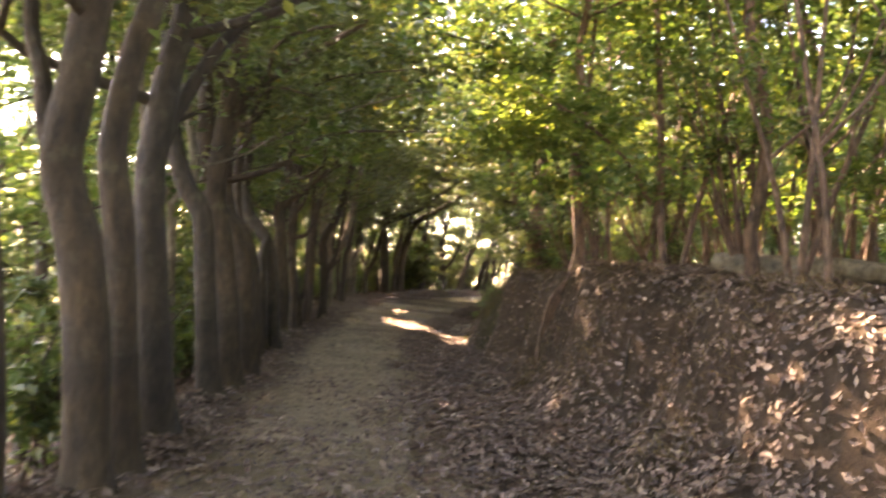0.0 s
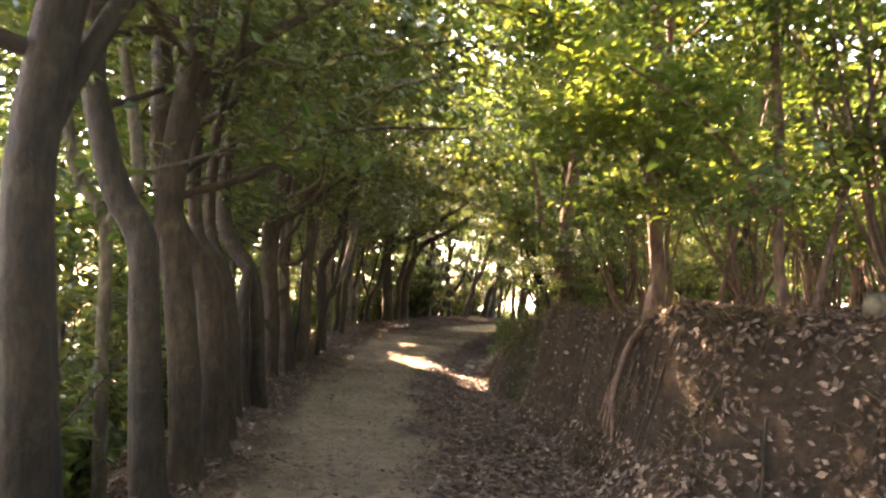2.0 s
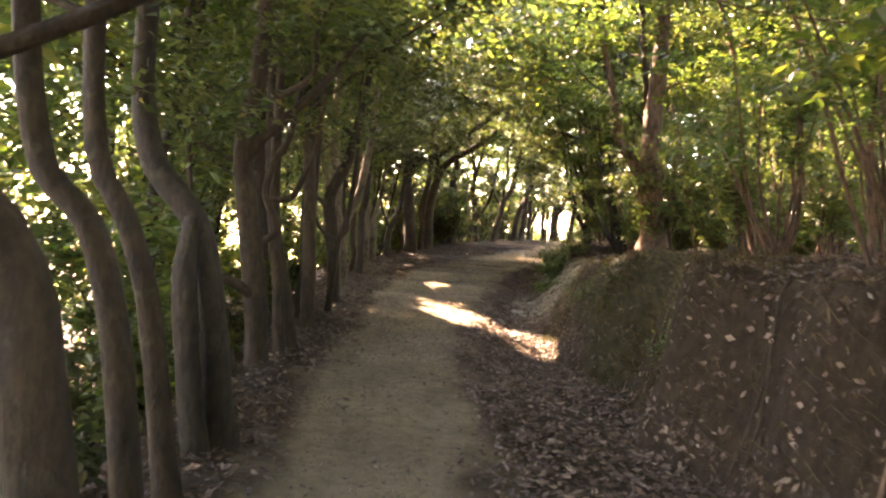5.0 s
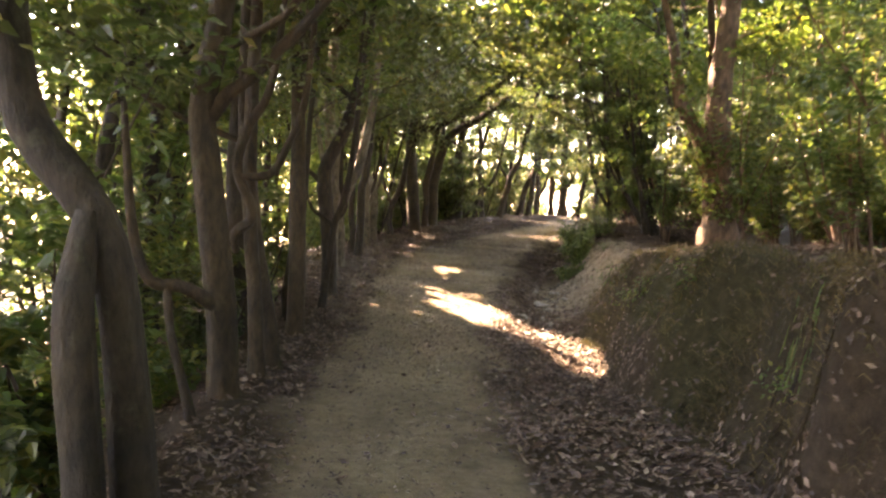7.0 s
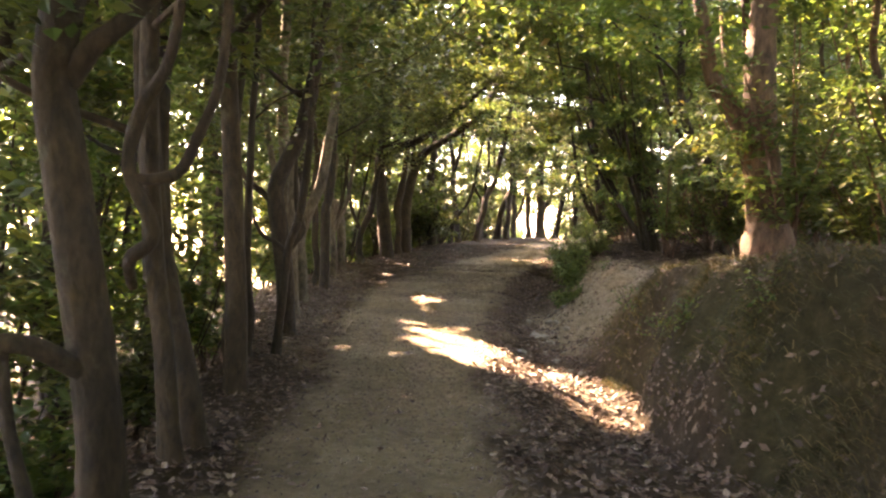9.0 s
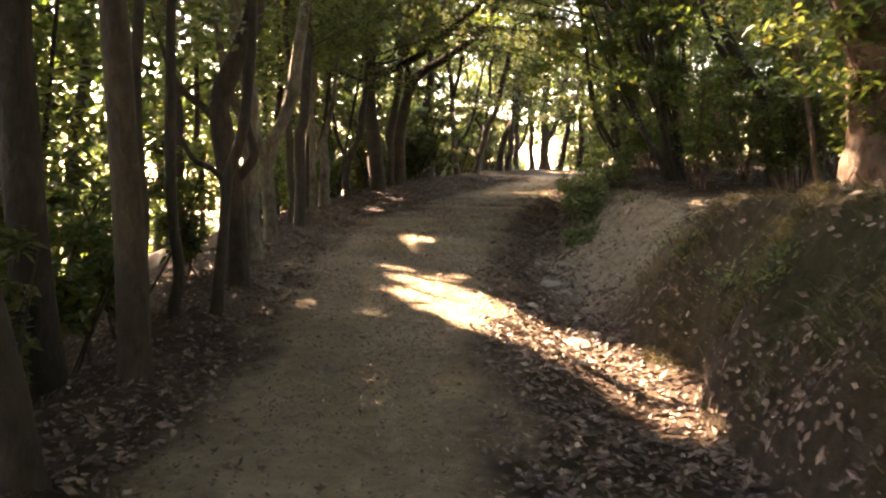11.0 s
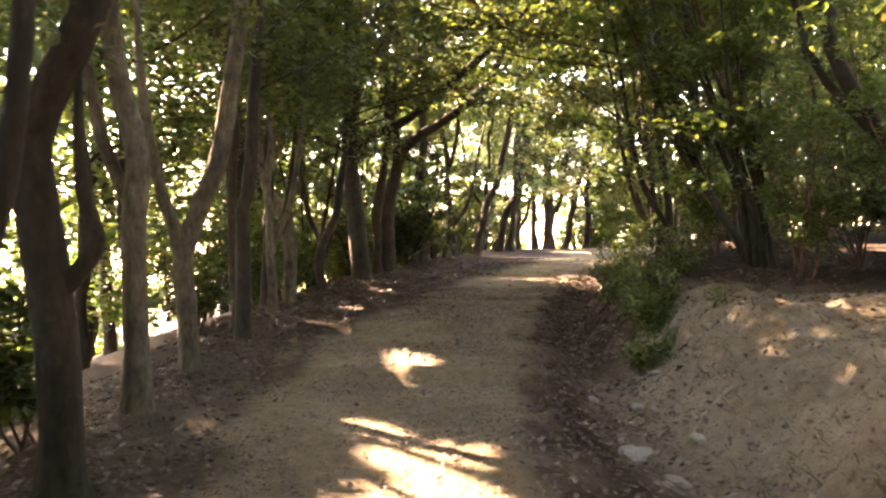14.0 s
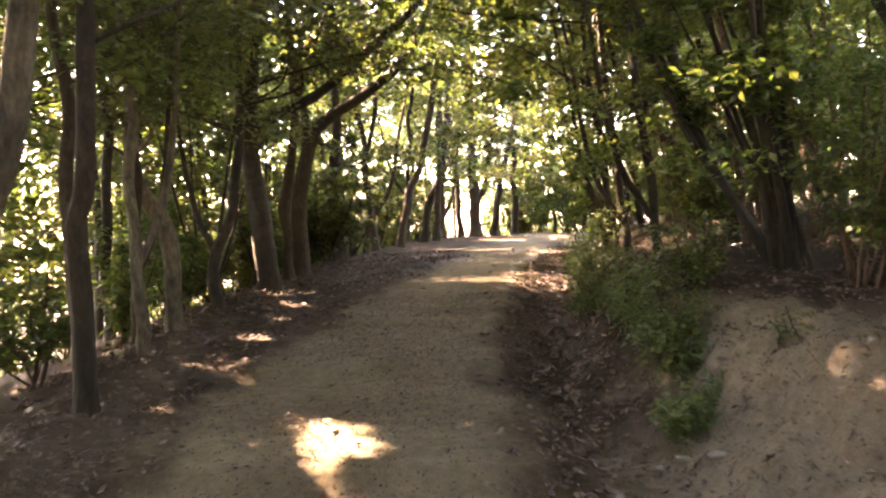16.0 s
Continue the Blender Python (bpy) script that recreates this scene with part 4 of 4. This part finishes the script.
# ---- leaf litter ----
def litter(count, seed, box, size, weight):
    rnd = np.random.RandomState(seed)
    x, y = rnd.uniform(box[0], box[1], count * 3), rnd.uniform(box[2], box[3], count * 3)
    k = rnd.uniform(0, 1, count * 3) < weight(x, y)
    x, y = x[k][:count], y[k][:count]
    n = len(x)
    z = height_at(x, y)
    e = 0.04
    nx, ny = -(height_at(x + e, y) - z) / e, -(height_at(x, y + e) - z) / e
    up = np.stack([nx + rnd.normal(0, 0.35, n), ny + rnd.normal(0, 0.35, n), np.ones(n)], -1)
    up /= np.linalg.norm(up, axis=1)[:, None]
    a = rnd.uniform(0, 6.283, n)
    d = np.stack([np.cos(a), np.sin(a), np.zeros(n)], -1)
    d -= up * np.sum(d * up, 1)[:, None]
    d /= np.linalg.norm(d, axis=1)[:, None]
    s = np.cross(up, d)
    L = (size * rnd.uniform(0.55, 1.35, n))[:, None]
    W = L * rnd.uniform(0.18, 0.3, n)[:, None]
    c = (rnd.uniform(-0.05, 0.4, n))[:, None] * L
    p = np.stack([x, y, z + 0.006 + rnd.uniform(0, 0.02, n)], -1)
    v = np.stack([p - d * L * 0.5 + up * c * 0.8, p + s * W - d * L * 0.05 + up * c * 0.7, p + d * L * 0.5 + up * c * 0.6, p - s * W - d * L * 0.05 + up * c * 0.5, p - up * 0.0], 1)
    f = np.arange(n)[:, None, None] * 5 + np.array([[0, 4, 1], [1, 4, 2], [2, 4, 3], [3, 4, 0]])[None]
    return v.reshape(-1, 3), f.reshape(-1, 3)


def litter_weight(x, y):
    p, m, c, f = zones_at(x, y)
    cx, hw, foot = along(CENTRE, y), along(HALF, y), along(FOOT, y)
    ditch = smooth(hw - 0.1, hw + 0.15, x - cx) * (1 - smooth(foot, foot + 0.3, x))
    verge = 1 - smooth(0.2, 0.6, np.abs(x - along(ROW, y) - 0.25))
    w = (0.4 + 0.6 * ditch + 0.25 * verge) * (1 - 0.95 * p) * (1 - 0.5 * c * (1 - 0.5 * ditch)) * (1 - 0.75 * m)
    w = w * (1 - 0.45 * smooth(12, 14, y) * smooth(1.2, 1.6, x) * (1 - smooth(17, 18, y)))
    w = w + p * (0.75 * (1 - smooth(-3.5, 0.5, y)) + 0.3 * (1 - smooth(0, 5, y))) * (0.55 + 0.45 * wobble(x, y, 3.0, 21))
    w = w * (0.65 + 0.35 * wobble(x, y, 2.2, 22)) * (1 - 0.25 * f * smooth(2.0, 4.0, y))
    w = np.maximum(w, 0.4 * f * (1 - smooth(6, 8, y)) * (0.6 + 0.6 * wobble(x, y, 4.0, 23)))
    w = np.maximum(w, 0.6 * (1 - smooth(1.0, 3.5, y)) * smooth(along(CENTRE, y), along(CENTRE, y) + 0.8, x))
    row_x = along(ROW, y)
    return np.clip(w, 0.015, 1) * np.where(x < row_x - 0.6, 0.5, 1.0)


for lo, hi, n in ((-6.5, 2.5, 44000), (2.5, 9.5, 19000), (9.5, 18.0, 19000), (18.0, 34.0, 17000)):
    v, f = litter(n, 500 + int(hi), (-3.6, 4.6, lo, hi) if hi < 30 else (-3.5, 5.5, lo, hi), 0.062 if hi < 20 else 0.085, litter_weight)
    ob = mesh_object("leaf_litter", v, f, LITTER, smooth_faces=False)
    tagged(ob, "dry brown fallen leaves strewn on the ground", "fallen leaves", "litter", "stuff")


def crumb_weight(x, y):
    p, m, c, f = zones_at(x, y)
    return np.clip((0.25 + 0.5 * p + 0.4 * c) * (0.55 + 0.5 * wobble(x, y, 2.6, 24)), 0.03, 1)


for lo, hi, n in ((-5.0, 8.0, 16000), (8.0, 24.0, 42000)):
    v, f = litter(n, 640 + int(hi), (-2.6, 3.8, lo, hi), 0.028, crumb_weight)
    tagged(mesh_object("leaf_crumbs", v, f, LITTER, smooth_faces=False), "small broken leaf crumbs and twig bits on the sand", "fallen leaves", "litter", "stuff")

# ---- bare roots on the bank face ----
rnd = np.random.RandomState(64)
for i, (x0, y0, count) in enumerate(((2.36, 2.75, 14), (2.62, 1.2, 5), (2.2, 4.6, 6), (2.1, 6.2, 5))):
    e = at_base(x0, y0, "root_tangle", "dark tangle of bare roots hanging on the earth bank", "roots", "roots on the bank")
    for k in range(count):
        ya = y0 + rnd.normal(0, 0.28)
        xa = x0 + rnd.uniform(-0.05, 0.25)
        n_pts = 6
        reach = rnd.uniform(0.2, 0.5)
        drift = rnd.normal(0, 0.25)
        pts = []
        for q in range(n_pts):
            px_, py_ = xa - reach * q / (n_pts - 1), ya + drift * q / (n_pts - 1) + rnd.normal(0, 0.05)
            pts.append((px_, py_, h1(px_, py_) + 0.012 + 0.05 * math.sin(3.1 * q / (n_pts - 1)) * rnd.uniform(0.3, 1.0)))
        r0 = rnd.uniform(0.005, 0.018)
        v, f, _ = tube(pts, np.linspace(r0, 0.003, n_pts), 6, 0.08, 900 + i * 20 + k)
        mesh_object("root", local(v, e), f, BARK_BROWN, e)

# ---- stones in the gully ----
def pebble(seed):
    rnd = np.random.RandomState(seed)
    bm = bmesh.new()
    bmesh.ops.create_icosphere(bm, subdivisions=2, radius=1.0)
    for v in bm.verts:
        q = v.co.normalized()
        v.co = q * (1 + 0.22 * noise.noise(q * 1.6 + Vector((seed, 0, 0))) + 0.1 * noise.noise(q * 4 + Vector((0, seed, 0))))
        v.co.z *= 0.55
    me = bpy.data.meshes.new("stone")
    bm.to_mesh(me)
    bm.free()
    me.materials.append(STONE)
    return me


STONES = [pebble(k) for k in range(1, 5)]
rnd = np.random.RandomState(12)
for i in range(46):
    y = rnd.uniform(10.6, 16.5)
    x = 1.35 + rnd.normal(0, 0.2) + 0.05 * (y - 13)
    k = rnd.uniform(0.02, 0.055) if i % 9 else rnd.uniform(0.06, 0.09)
    ob = new("stone", STONES[i % 4])
    ob.matrix_world = Matrix.Translation((x, y, h1(x, y) + 0.2 * k)) @ Euler((rnd.normal(0, 0.2), rnd.normal(0, 0.2), rnd.uniform(0, 6))).to_matrix().to_4x4() @ Matrix.Diagonal((k * rnd.uniform(0.8, 1.5), k, k, 1))
    tagged(ob, "pale weathered stone half sunk in the gully", "stone", "gully stones")

for i in range(34):
    x, y = rnd.uniform(1.7, 4.0), rnd.uniform(12.6, 17.4)
    k = rnd.uniform(0.012, 0.04)
    ob = new("stone", STONES[i % 4])
    ob.matrix_world = Matrix.Translation((x, y, h1(x, y) + 0.15 * k)) @ Euler((rnd.normal(0, 0.3), rnd.normal(0, 0.3), rnd.uniform(0, 6))).to_matrix().to_4x4() @ Matrix.Diagonal((k * rnd.uniform(0.8, 1.6), k, k, 1))
    tagged(ob, "small pale stone on the bare sandy bank", "stone", "bank stones")

# ---- fallen log on the bank ----
e = at_base(4.2, 1.15, "fallen_log", "pale mossy fallen log lying on the bank top", "log")
lz = [(3.6, 1.62), (4.0, 1.33), (4.4, 1.0), (4.9, 0.66)]
v, f, _ = tube([(x, y, h1(x, y) + 0.1) for x, y in lz], (0.1, 0.11, 0.1, 0.085), 12, 0.05, 8)
mesh_object("bole", local(v, e), f, BARK_PALE, e)
v, f, _ = tube([(4.3, 1.08, h1(4.3, 1.08) + 0.12), (4.35, 0.9, h1(4.3, 1) + 0.3), (4.3, 0.7, h1(4.3, 1) + 0.55)], (0.035, 0.03, 0.015), 8, 0.05, 9)
mesh_object("branch_stub", local(v, e), f, BARK_PALE, e)

# ---- bent bare stems over the bank ----
for i in range(20):
    rnd = np.random.RandomState(700 + i)
    x, y = 3.7 + rnd.uniform(-0.4, 2.0), -0.6 + i * 0.3
    e = at_base(x, y, "leaning_sapling", "thin bare leaning sapling on the bank", "sapling", "bare saplings")
    z0 = h1(x, y)
    dx = rnd.uniform(-1.6, 1.2)
    v, f, _ = tube([(x, y, z0 - 0.05), (x + dx * 0.2, y, z0 + 0.7), (x + dx * 0.55, y + 0.1, z0 + 1.6), (x + dx, y + 0.2, z0 + 2.8)], (0.03, 0.026, 0.02, 0.008), 7, 0.04, i)
    mesh_object("stem", local(v, e), f, RD, e)
    v, f, _ = tube([(x + dx * 0.3, y, z0 + 1.0), (x + dx * 0.1 + 0.3, y, z0 + 1.5), (x + dx * 0.2 + 0.5, y, z0 + 2.2)], (0.016, 0.012, 0.006), 6, 0.04, i)
    mesh_object("branch", local(v, e), f, RD, e)

# ---- seedlings and grass on the bank face ----
for i, (x, y, hh) in enumerate(((1.75, 9.7, 0.35), (1.85, 10.6, 0.25), (1.95, 8.6, 0.3), (2.05, 6.6, 0.2), (1.8, 11.4, 0.3), (3.4, 15.0, 0.2), (2.6, 16.6, 0.25))):
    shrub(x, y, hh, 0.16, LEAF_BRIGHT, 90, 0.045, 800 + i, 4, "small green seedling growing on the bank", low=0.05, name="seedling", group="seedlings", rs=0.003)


def blades(count, seed, box, keep, length, mat, name, label):
    rnd = np.random.RandomState(seed)
    x, y = rnd.uniform(box[0], box[1], count * 4), rnd.uniform(box[2], box[3], count * 4)
    k = rnd.uniform(0, 1, count * 4) < keep(x, y)
    x, y = x[k][:count], y[k][:count]
    n = len(x)
    p = np.stack([x, y, height_at(x, y) - 0.005], -1)
    a = rnd.uniform(0, 6.283, n)
    side = np.stack([np.cos(a), np.sin(a), np.zeros(n)], -1) * 0.004
    L = (length * rnd.uniform(0.5, 1.4, n))[:, None]
    out = np.stack([-0.35 + rnd.normal(0, 0.3, n), rnd.normal(0, 0.35, n), rnd.uniform(0.2, 0.7, n)], -1)
    m = p + out * L
    t = m + (out * (1, 1, -0.9)) * L * 0.8
    v = np.stack([p - side, p + side, m + side * 0.8, t, m - side * 0.8], 1).reshape(-1, 3)
    f = np.arange(n)[:, None, None] * 5 + np.array([[0, 1, 2], [0, 2, 4], [4, 2, 3]])[None]
    return tagged(mesh_object(name, v, f.reshape(-1, 3), mat, smooth_faces=False), label, "grass", kind="stuff")


DRY = leaf_material("dry_grass", [(0.0, (0.035, 0.04, 0.013)), (0.6, (0.075, 0.066, 0.027)), (1.0, (0.16, 0.115, 0.055))], (1.4, 1.35, 0.7), 0.7, 0.25)
blades(13000, 51, (1.3, 3.0, 4.5, 13.2), lambda x, y: zones_at(x, y)[1] * np.clip(0.3 + 0.9 * wobble(x, y, 4.2, 47), 0, 1) + 0.03 * zones_at(x, y)[3], 0.09, DRY, "bank_grass", "short dry grass and moss hanging on the bank face")
ROOTY = leaf_material("hanging_dry_fern", [(0.0, (0.035, 0.028, 0.014)), (0.6, (0.085, 0.06, 0.03)), (1.0, (0.15, 0.115, 0.055))], (1.3, 1.2, 0.7), 0.7, 0.25)
blades(15000, 53, (1.6, 4.2, -1.5, 8.0), lambda x, y: 0.75 * zones_at(x, y)[3] * np.clip(0.35 + 0.8 * wobble(x, y, 3.4, 46), 0, 1), 0.1, ROOTY, "hanging_roots", "matted dry roots and withered fern on the earth bank")
blades(3000, 52, (1.2, 4.0, 13.0, 19.5), lambda x, y: 0.25 * zones_at(x, y)[3], 0.06, DRY, "bank_grass", "sparse short grass on the sandy bank")

# ---- small white board by the bend ----
x, y = 6.2, 34.0
e = at_base(x, y, "signboard", "small white board on two short posts by the path", "sign")
WHITE, nt, _, p = material("white_paint")
p.inputs["Base Color"].default_value = (0.75, 0.75, 0.72, 1)
p.inputs["Roughness"].default_value = 0.5


def box_part(name, c, d, mat, parent):
    bm = bmesh.new()
    bmesh.ops.create_cube(bm, size=1.0, matrix=Matrix.Translation(c) @ Matrix.Diagonal((*d, 1)))
    bmesh.ops.bevel(bm, geom=bm.edges[:], offset=min(d) * 0.15, segments=1, affect="EDGES")
    me = bpy.data.meshes.new(name)
    bm.to_mesh(me)
    bm.free()
    me.materials.append(mat)
    ob = new(name, me)
    ob.parent = parent
    return ob


box_part("board", (0, 0, 0.3), (0.42, 0.03, 0.26), WHITE, e)
for k in (-0.14, 0.14):
    box_part("post", (k, 0.03, 0.14), (0.04, 0.04, 0.4), BARK_BROWN, e)
